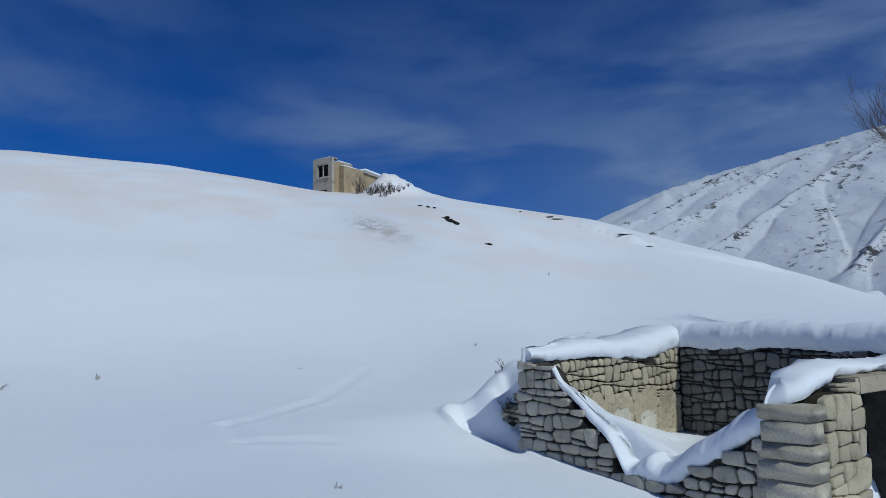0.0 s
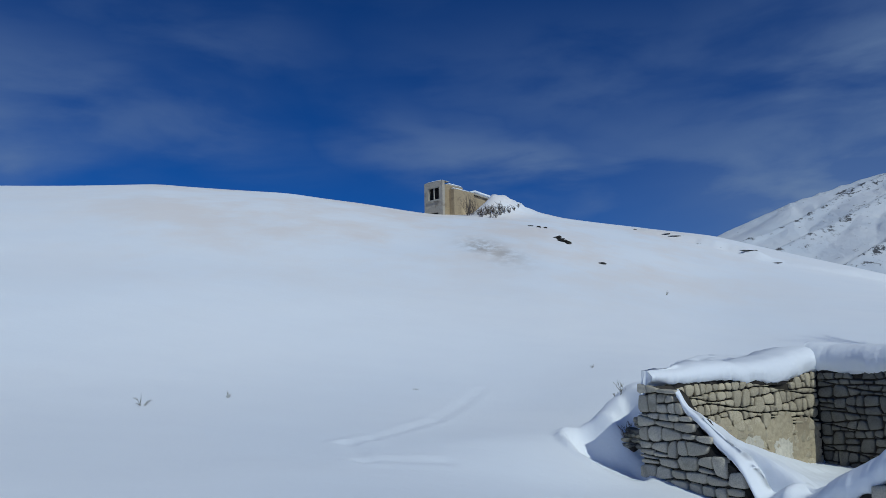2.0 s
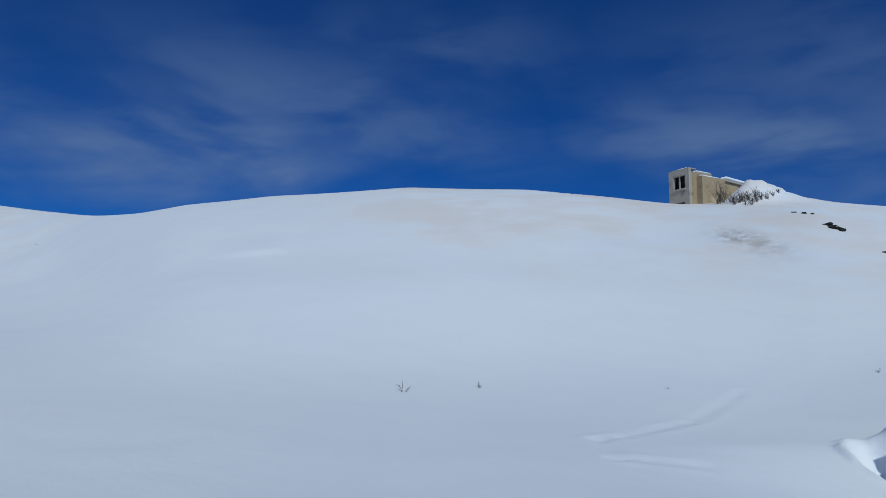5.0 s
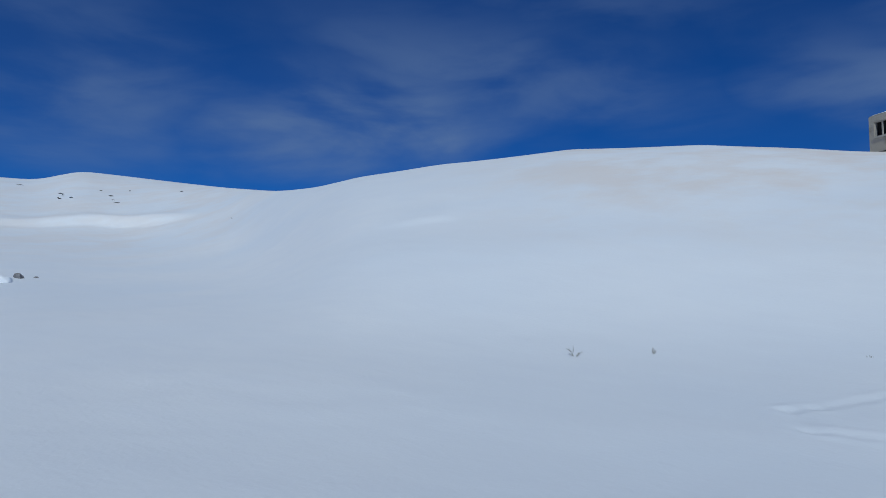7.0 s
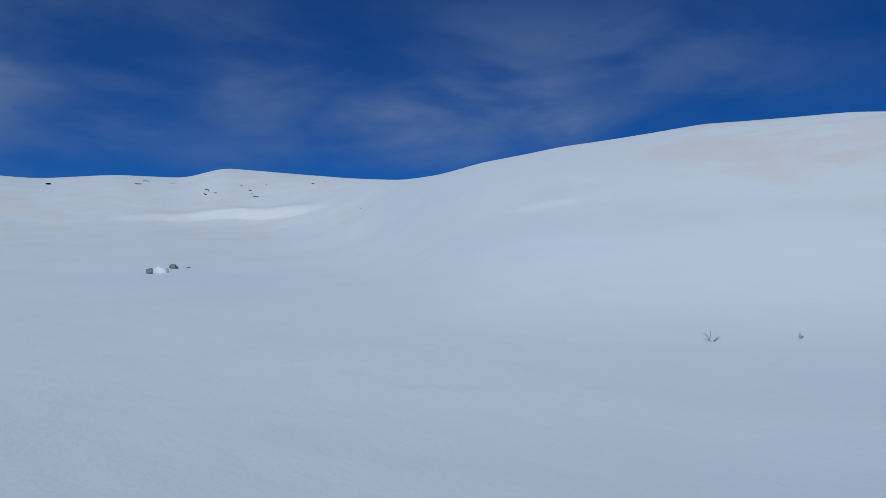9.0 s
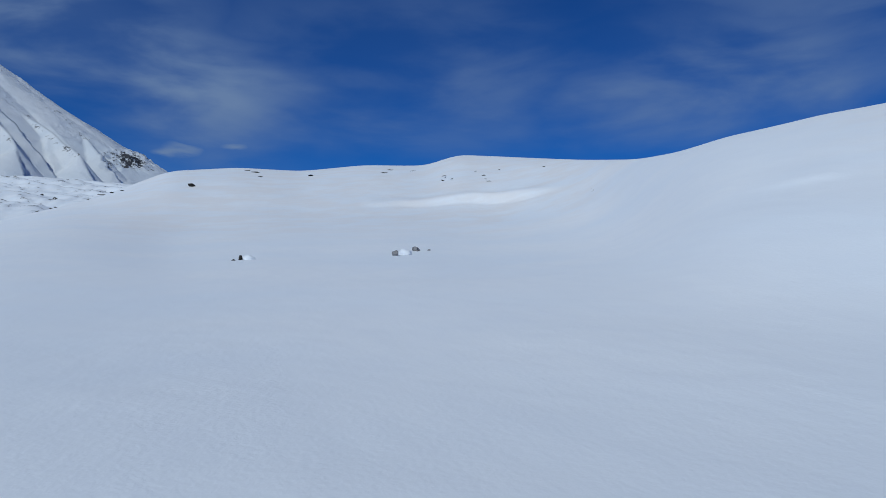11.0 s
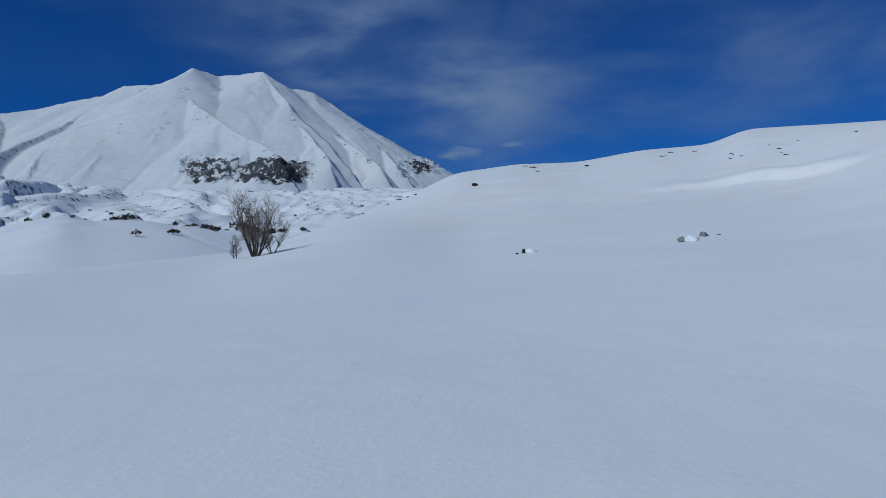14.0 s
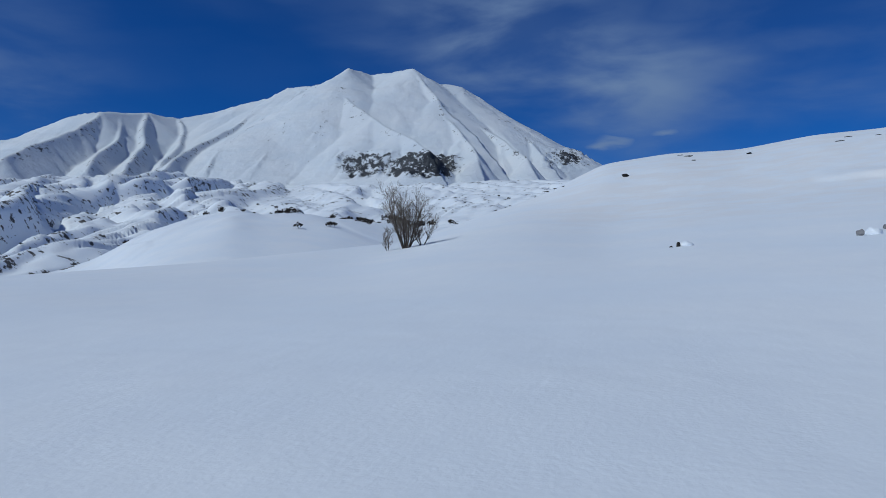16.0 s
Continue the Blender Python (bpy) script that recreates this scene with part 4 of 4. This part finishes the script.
def bare_tree(name, label, category, at, height, stems, lean, stem_radius, depth=3, fork=2, spread=0.75, seed=1, thin=0.012, mats=(BARK, TWIG)):
    rng = random.Random(seed)
    x, y = at
    root = new(name)
    root.location = (x, y, ground_z(x, y))
    tagged(root, label, category)
    for i in range(stems):
        a = 2 * math.pi * (i + rng.uniform(-0.3, 0.3)) / stems
        out = Vector((math.cos(a), math.sin(a), 0)) * (lean * rng.uniform(0.5, 1.2) if stems > 1 else 0.05)
        tall = height * rng.uniform(0.62, 0.95)
        foot = Vector((math.cos(a), math.sin(a), 0)) * 0.05 * height * (rng.uniform(0.3, 1) if stems > 1 else 0) + Vector((0, 0, -0.3))
        # the trunk
        tv, tf = [], []
        d = (Vector((0, 0, 1)) + out).normalized()
        spine, p = [], foot
        for k in range(8):
            spine.append(p.copy())
            d = (d + Vector((rng.gauss(0, 0.06), rng.gauss(0, 0.06), 0.03))).normalized()
            p = p + d * tall * 0.78 / 7
        for k, q in enumerate(spine):
            r = stem_radius * (1 - 0.8 * k / 7)
            for j in range(6):
                tv.append(q + Vector((math.cos(j * 1.0472), math.sin(j * 1.0472), 0)) * r)
        for k in range(7):
            for j in range(6):
                tf.append((6 * k + j, 6 * k + (j + 1) % 6, 6 * k + 6 + (j + 1) % 6, 6 * k + 6 + j))
        mesh_object("trunk", tv, tf, mats[0], True, root)
        cv, cf = [], []
        for k in range(2, 8):
            for _ in range(2 if k < 7 else 3):
                turn = Vector((rng.gauss(0, 1), rng.gauss(0, 1), rng.uniform(-0.1, 0.6))).normalized() + out
                limb(cv, cf, rng, spine[k], Vector((0, 0, 0.75)) + turn * spread, tall * rng.uniform(0.2, 0.36), stem_radius * (0.55 - 0.05 * k), depth - 1, 0.7, fork, thin=thin)
        mesh_object("crown", cv, cf, mats[1], False, root, "fine bare branches")
    return root


def shrub(name, label, at, height, seed, stems=14, thin=0.012, mat=TWIG, lean=0.55):
    rng = random.Random(seed)
    x, y = at
    root = new(name)
    root.location = (x, y, ground_z(x, y))
    for i in range(stems):
        verts, faces = [], []
        a = rng.uniform(0, 6.283)
        way = Vector((math.cos(a) * lean * rng.uniform(0.3, 1.3), math.sin(a) * lean * rng.uniform(0.3, 1.3), 1))
        limb(verts, faces, rng, (rng.gauss(0, 0.08 * height), rng.gauss(0, 0.08 * height), -0.12 * height), way, height * rng.uniform(0.6, 1.05), 0.011 * height + thin, 2, 0.6, 1, 0.08, thin)
        mesh_object("stem", verts, faces, mat, False, root)
    return tagged(root, label, "shrub", "shrubs by the house")


bare_tree("tree", "leafless many-stemmed willow standing in the snow", "tree", at_bearing(109.2, 75), 7.6, 10, 0.38, 0.11, 3, 2, 0.95, 7, 0.009)
bare_tree("tree", "small leafless sapling clump beside the willow", "tree", at_bearing(110.7, 75), 2.9, 4, 0.3, 0.04, 2, 2, 0.8, 8, 0.016)
bare_tree("tree", "small leafless sapling leaning beside the willow", "tree", at_bearing(107.9, 75.5), 4.2, 5, 0.5, 0.06, 2, 2, 0.8, 9, 0.016)
bare_tree("tree", "tall leafless tree with fine grey twigs", "tree", at_bearing(-35.5, 27), 9.8, 1, 0.1, 0.14, 4, 2, 1.35, 12, 0.004, (TWIG, TWIG))
for i, (b, r, h) in enumerate(((-31.9, 700, 13), (-31.5, 705, 11), (-31.2, 700, 14), (-30.9, 710, 10))):
    bare_tree("poplar", "bare grey poplar far off below the mountain", "tree", at_bearing(b, r), h, 3, 0.12, 0.3, 2, 2, 0.4, 40 + i, 0.1, (TWIG, TWIG))
# scrub by the hilltop house
for i, (b, r, h) in enumerate(((7.0, 56.2, 2.0), (6.6, 56.0, 1.1), (6.2, 55.4, 0.7), (5.6, 54.9, 0.8), (5.2, 55.0, 0.8), (4.7, 55, 0.8), (4.3, 55.1, 0.7), (5.9, 54.6, 0.5), (4.0, 55.4, 0.7), (3.6, 55.8, 0.6),
                               (5.4, 55.3, 0.7), (4.9, 55.2, 0.7), (4.4, 55.6, 0.7), (3.2, 56.5, 0.5), (2.8, 57.5, 0.35), (4.7, 54.4, 0.45), (5.1, 54.2, 0.4), (6.0, 55.2, 0.6))):
    shrub("shrub", "leafless brown shrub poking through the hillside snow", at_bearing(b, r), h, 60 + i, 9, 0.007)


def far_bush(at, size, seed):
    """A dark round-headed bush far down the valley: many small clumps on short stems."""
    rng = random.Random(seed)
    x, y = at
    verts, faces = [], []
    for _ in range(34):
        a, u = rng.uniform(0, 6.283), rng.random() ** 0.5
        c = Vector((math.cos(a) * u * size * 0.75, math.sin(a) * u * size * 0.75, size * (0.35 + 0.75 * rng.random() * (1.1 - 0.6 * u))))
        k = len(verts)
        q = size * rng.uniform(0.08, 0.2)
        verts += [c + Vector((rng.gauss(0, q), rng.gauss(0, q), rng.gauss(0, q * 0.8))) for _ in range(6)]
        faces += [(k, k + 1, k + 2), (k + 1, k + 3, k + 2), (k + 2, k + 3, k + 4), (k, k + 2, k + 4), (k + 3, k + 5, k + 4), (k, k + 5, k + 1), (k + 1, k + 5, k + 3)]
    root = new("bush")
    root.location = (x, y, ground_z(x, y))
    mesh_object("crown", verts, faces, SCRUB, False, root)
    verts, faces = [], []
    limb(verts, faces, rng, (0, 0, -size * 0.3), (0.1, 0, 1), size * 0.9, size * 0.07, 1, 0.6, 2, 0.05, size * 0.02)
    mesh_object("trunk", verts, faces, SCRUB, False, root)
    return tagged(root, "dark leafless bush in the far snowy valley", "bush", "bushes in the valley")


SCRUB = plain_material("scrub", (0.03, 0.027, 0.024), (0.07, 0.06, 0.05), 0.8, 0.95, 0.05)
rng = random.Random(17)
for b, r, size in ((123.6, 428, 3.0), (124.7, 425, 2.2), (122.0, 426, 2.0), (117.7, 330, 2.6), (118.7, 418, 3.0), (118.2, 421, 3.4), (119.2, 420, 2.6), (117.7, 424, 2.4), (115.2, 345, 2.4), (114.8, 350, 2.0),
                   (129.9, 560, 4.0), (129.3, 575, 3.5), (130.4, 590, 3.2), (128.8, 590, 3.0), (112.3, 520, 4.2), (111.9, 530, 3.6), (111.3, 525, 3.2), (112.8, 450, 3.2), (113.6, 440, 2.4), (106.9, 640, 5.6),
                   (107.8, 620, 6.0), (109.6, 640, 7.5), (110.4, 650, 8.0), (109.0, 660, 6.0), (105.3, 560, 3.6), (104.9, 565, 2.8), (101.6, 430, 1.8), (101.3, 432, 1.6), (112.0, 400, 2.2), (108.4, 520, 3.6)):
    far_bush(at_bearing(b, r), size, int(b * 10))
for i in range(34):
    b, r = rng.uniform(98, 139), rng.uniform(480, 1150)
    far_bush(at_bearing(b, r), rng.uniform(0.8, 2.2) * r / 600, 500 + i)
for k, (b0, r0) in enumerate(((112, 560), (108.5, 620), (130, 570), (114, 445), (118.5, 422), (110.5, 500))):
    for i in range(6):
        far_bush(at_bearing(b0 + rng.gauss(0, 0.8), r0 + rng.gauss(0, 14)), rng.uniform(1.2, 3.2) * r0 / 600, 700 + 10 * k + i)


def weed(at, height, seed, label):
    """A few dry stalks standing out of the snow."""
    rng = random.Random(seed)
    x, y = at
    root = new("weed")
    root.location = (x, y, ground_z(x, y))
    for i in range(4):
        verts, faces = [], []
        a = rng.uniform(0, 6.283)
        limb(verts, faces, rng, (rng.gauss(0, 0.03), rng.gauss(0, 0.03), -0.06), (math.cos(a) * 0.6, math.sin(a) * 0.6, 1), height * rng.uniform(0.35, 1.0), 0.008, 1 if i else 2, 0.7, 1, 0.02, 0.004)
        mesh_object("stalk", verts, faces, STALK, False, root)
    return tagged(root, label, "weed", "dry weeds")


for i, (b, r, h) in enumerate(((8.5, 8.6, 0.12), (32.3, 17.1, 0.45), (26.4, 17.8, 0.18), (11.8, 18.6, 0.12), (-2.5, 21.3, 0.3), (1.0, 20.4, 0.08), (-8.5, 35.3, 0.3), (0.4, 19.5, 0.06),
                               (-4.7, 14.6, 0.35), (-4.2, 15, 0.3), (70.0, 15.5, 0.05), (69.4, 15.5, 0.04), (59.4, 95, 0.5), (117, 6.5, 0.06), (113, 6.8, 0.05))):
    weed(at_bearing(b, r), h, 80 + i, "dry brown weed stalks poking out of the snow")


# ---- rocks ----
def boulder(name, label, at, size, seed, mat=ROCK, sink=0.3, flat=0.7, group="", turn=0.0):
    rng = random.Random(seed)
    bm = bmesh.new()
    bmesh.ops.create_icosphere(bm, subdivisions=2, radius=1.0)
    cuts = [(Vector((rng.gauss(0, 1), rng.gauss(0, 1), rng.gauss(0.2, 0.8))).normalized(), rng.uniform(0.35, 0.75)) for _ in range(8)]
    for v in bm.verts:
        for n, d in cuts:
            over = v.co.dot(n) - d
            if over > 0:
                v.co -= n * over
        v.co += Vector((rng.gauss(0, 0.07), rng.gauss(0, 0.07), rng.gauss(0, 0.06)))
    bm.transform(Matrix.Rotation(turn, 4, "Z") @ Matrix.Diagonal((size[0], size[1], size[2] * flat, 1)))
    ob = part(name, bm, mat, None)
    x, y = at
    ob.location = (x, y, ground_z(x, y) + size[2] * flat * (0.5 - sink))
    return tagged(ob, label, "rock", group)


def rest_snow(at, size, seed, up=0.0):
    """A small heap of snow that lies against a rock."""
    bm = bmesh.new()
    bmesh.ops.create_icosphere(bm, subdivisions=3, radius=1.0)
    rng = random.Random(seed)
    off = Vector((rng.uniform(0, 50), rng.uniform(0, 50), 0))
    for v in bm.verts:
        v.co *= 1 + 0.22 * noise.noise(v.co * 1.7 + off)
    bm.transform(Matrix.Diagonal((*size, 1)))
    ob = part("snow_heap", bm, CAP, None, smooth=True)
    ob.location = (*at, ground_z(*at) + up)
    return tagged(ob, "small rounded heap of drifted snow by a rock", "snow")


boulder("boulder", "dark angular boulder half buried in snow", at_bearing(87.7, 52), (0.30, 0.30, 0.42), 1, EARTH_AND_GAPS, 0.2)
boulder("boulder", "flat dark stone half buried in snow", at_bearing(88.2, 51.6), (0.35, 0.2, 0.12), 2, EARTH_AND_GAPS)
rest_snow(at_bearing(87.1, 52.2), (0.45, 0.5, 0.32), 3)
boulder("boulder", "reddish grey boulder leaning in the snow", at_bearing(75.5, 51.5), (0.42, 0.35, 0.46), 4, ROCK, 0.2)
rest_snow(at_bearing(74.7, 52.5), (0.7, 0.5, 0.42), 5)
boulder("boulder", "pointed grey boulder capped by snow", at_bearing(73.75, 55.5), (0.62, 0.4, 0.44), 6, ROCK, 0.2)
boulder("boulder", "small flat grey stone in the snow", at_bearing(72.7, 56), (0.32, 0.2, 0.14), 7, ROCK)
boulder("boulder", "black rock on the far snowy slope", at_bearing(91.3, 146), (0.9, 0.9, 0.9), 8, EARTH_AND_GAPS, 0.2)
# bare earth and stones that show on the hillside
for i, (b, r, sx_, sy_, sz_, turn) in enumerate(((-0.75, 44.2, 0.6, 0.3, 0.14, -0.6), (-0.2, 45, 0.4, 0.25, 0.14, -0.5), (-3.75, 39.7, 0.26, 0.2, 0.13, 0), (1.2, 49, 0.22, 0.14, 0.1, 0.2), (1.9, 49.5, 0.3, 0.1, 0.06, 0.1), (0.7, 48.9, 0.15, 0.12, 0.08, 0),
                                              (-0.5, 44.6, 0.45, 0.25, 0.16, -0.5), (-1.05, 43.8, 0.4, 0.2, 0.12, -0.7))):
    boulder("stone_outcrop", "dark wet earth and stone showing through the hillside snow", at_bearing(b, r), (sx_, sy_, sz_), 20 + i, EARTH_AND_GAPS, 0.25, 1.0, "hillside outcrops", turn)
rng = random.Random(23)
for i in range(26):
    b = rng.choice((rng.uniform(80, 90), rng.uniform(67, 72), rng.uniform(57, 78), rng.uniform(96, 106)))
    r = 180 - 22 * rng.random() if b > 73 else 150 - 14 * rng.random()
    boulder("stone_outcrop", "dark strip of bare ground on the snowy ridge", at_bearing(b, r), tuple(v * (1.0 if b > 73 else 0.55) for v in (rng.uniform(0.4, 1.6), rng.uniform(0.3, 0.8), rng.uniform(0.1, 0.22))), 60 + i, EARTH_AND_GAPS, 0.3, 1.0, "ridge outcrops", rng.uniform(0, 3))
for i in range(7):
    b = -7.0 - i * 1.5 + rng.uniform(-0.6, 0.6)
    boulder("stone_outcrop", "thin dark edge of earth under a snow cornice", at_bearing(b, 53 + 0.55 * max(b + 16.5, 0) + rng.uniform(-0.2, 0.2)), (rng.uniform(0.2, 0.9), 0.14, 0.05), 100 + i, EARTH_AND_GAPS, 0.3, 1.0, "hillside outcrops", radians(b) + rng.uniform(-0.3, 0.3))
# a stub of wall and loose stones behind the ruin's corner
stub = tagged(new("wall_stub"), "low heap of thin dark stones against the ruin corner", "stone wall")
for i in range(34):
    k = i % 6
    px_, py_ = plan(-0.38 - 0.72 * rng.random() * (1 - 0.06 * k), 0.26 + 0.05 * k + 0.1 * rng.random())
    bm = bmesh.new()
    bmesh.ops.create_icosphere(bm, subdivisions=2, radius=1.0)
    for v in bm.verts:
        v.co = Vector((max(-0.75, min(0.75, v.co[a])) + rng.gauss(0, 0.05) for a in range(3)))
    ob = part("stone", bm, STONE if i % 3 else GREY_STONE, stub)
    ob.matrix_basis = (Matrix.Translation((px_, py_, -1.70 + 0.085 * k)) @ Matrix.Rotation(TURN_ACROSS + 1.57 + rng.gauss(0, 0.25), 4, "Z") @ Matrix.Rotation(rng.gauss(0, 0.12), 4, "Y")
                       @ Matrix.Diagonal((rng.uniform(0.09, 0.19), rng.uniform(0.09, 0.14), rng.uniform(0.035, 0.065), 1)))
# added black lump: its colour stands in for a dark hole in the bank
boulder("rubble_stone", "black lump standing in for a dark hole in the snow bank", plan(-0.80, 0.35), (0.16, 0.14, 0.15), 131, EARTH_AND_GAPS, 0.0, 1.0)
shrub("shrub", "dead twigs poking out of the snow bank", plan(-0.95, 0.3), 0.36, 133, 7, 0.004)


# ---- the house on the hill ----
def box(bm, lo, hi):
    made = bmesh.ops.create_cube(bm, size=1.0)
    for v in made["verts"]:
        v.co = Vector((lo[i] + (hi[i] - lo[i]) * (v.co[i] + 0.5) for i in range(3)))


def hill_house():
    root = new("house")
    b = 9.15
    x, y = at_bearing(b, 58)
    right = Vector((math.cos(radians(b)), math.sin(radians(b)), 0))
    away = Vector((-math.sin(radians(b)), math.cos(radians(b)), 0))
    e1 = (right * 0.66 + away * 0.75).normalized()
    root.matrix_basis = Matrix.Translation((x, y, 58 * math.tan(radians(11.5)))) @ Matrix.Rotation(math.atan2(e1.y, e1.x), 4, "Z")
    tagged(root, "derelict rendered house with an empty window on the hilltop", "house")
    # local x runs along the sunlit side, local y along the window front
    front = bmesh.new()
    for lo, hi in (((0, 0, -2), (0.3, 0.4, 3.0)), ((0, 1.65, -2), (0.3, 2.1, 3.0)), ((0, 0.4, -2), (0.3, 1.65, 1.42)), ((0, 0.4, 2.55), (0.3, 1.65, 3.0))):
        box(front, lo, hi)
    part("front_wall", front, HOUSE_FRONT, root, "pale grey render, stained")
    rest = bmesh.new()
    box(rest, (0.3, 0, -2), (2.7, 0.3, 2.75))
    box(rest, (0.3, 1.8, -2), (2.7, 2.1, 2.75))
    box(rest, (2.4, 0.3, -2), (2.7, 1.8, 2.75))
    part("side_wall", rest, HOUSE_SIDE, root, "sunlit ochre plaster, cracked")
    low = bmesh.new()
    box(low, (0.9, -0.55, -2), (3.6, -0.002, 2.35))
    box(low, (2.7, 0, -2), (8.2, 1.9, 2.45))
    for v in low.verts:
        if v.co.z > 1 and v.co.x > 5:
            v.co.z -= 0.25
    part("annex_wall", low, HOUSE_SIDE, root, "ochre plaster annex, weathered")
    roof = bmesh.new()
    box(roof, (0.02, 0.02, 3.002), (0.9, 2.08, 3.06))
    box(roof, (0.9, 0.02, 2.752), (2.72, 2.08, 2.82))
    part("roof_slab", roof, CONCRETE, root)
    eave = bmesh.new()
    box(eave, (2.72, -0.2, 2.48), (8.5, 2.1, 2.58))
    for v in eave.verts:
        if v.co.x > 5:
            v.co.z -= 0.24
    part("annex_roof", eave, CONCRETE, root)
    for k, (lo, hi, drop) in enumerate((((0.05, 0.3, 3.05), (0.85, 1.9, 3.13), 0), ((1.0, 0.05, 2.81), (2.7, 2.0, 2.95), 0), ((0.95, -0.5, 2.34), (3.0, -0.05, 2.48), 0), ((4.2, -0.22, 2.57), (8.4, 2.0, 2.82), 0.24))):
        snow = bmesh.new()
        box(snow, lo, hi)
        for v in snow.verts:
            if drop and v.co.x > 5:
                v.co.z -= drop
        bmesh.ops.bevel(snow, geom=list(snow.edges), offset=0.05, segments=2, affect="EDGES")
        part("roof_snow", snow, CAP, root, "snow lying on the roof", True)
    # black panel behind the window, coloured as the unlit room
    inner = bmesh.new()
    box(inner, (0.34, 0.32, 0.0), (0.40, 1.78, 2.7))
    part("dark_room", inner, BLACK, root, "black panel painted as the unlit interior")
    window = bmesh.new()
    for lo, hi in (((0.05, 0.402, 1.422), (0.13, 0.46, 2.548)), ((0.05, 1.59, 1.422), (0.13, 1.648, 2.548)), ((0.05, 0.98, 1.422), (0.13, 1.07, 2.548)), ((0.05, 0.402, 1.422), (0.132, 1.648, 1.48)), ((0.05, 0.402, 2.49), (0.132, 1.648, 2.548))):
        box(window, lo, hi)
    part("window_frame", window, CONCRETE, root, "broken pale window frame")
    sill = bmesh.new()
    box(sill, (-0.08, 0.35, 1.30), (-0.003, 1.65, 1.42))
    part("window_sill", sill, CONCRETE, root)
    # black panel on the solid wall; the low opening's shade is only painted
    vent = bmesh.new()
    box(vent, (-0.02, 0.5, -0.2), (-0.003, 1.5, 0.28))
    part("cellar_opening", vent, BLACK, root, "black panel painted as a dark low opening")


hill_house()

# ---- stones of the walls ----
rng = random.Random(31)
level = -3.12
for rise_ in (0.27, 0.30, 0.25, 0.31, 0.26, 0.22, 0.28, 0.21):
    quoin(wall_side, 4.38 - rng.uniform(0.0, 0.2), 0.40 + rng.uniform(-0.07, 0.05), level, level + rise_, rng)
    level += rise_
rubble_face(wall_side, side_place, END, 4.38, TOP_SIDE, BASE + 0.35, 0.0, -1, 11, (0.11, 0.21), (0.17, 0.38), PALE_STONE)
rubble_face(wall_back, back_place, 0.5, DEPTH, TOP_BACK, -2.6, 0.3, 1, 12, (0.10, 0.19), (0.13, 0.30), STONE, cutoff=(0.12, 0.36))
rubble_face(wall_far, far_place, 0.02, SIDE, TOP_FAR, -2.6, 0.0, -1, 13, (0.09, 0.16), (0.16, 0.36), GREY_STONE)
rubble_face(wall_front, front_place, 0.42, DEPTH * 0.75, TOP_FRONT, -3.1, 0.0, -1, 14, (0.15, 0.27), (0.18, 0.42), STONE, holes=DOOR, gap=0.008, cutoff=(0.06, 0.2))
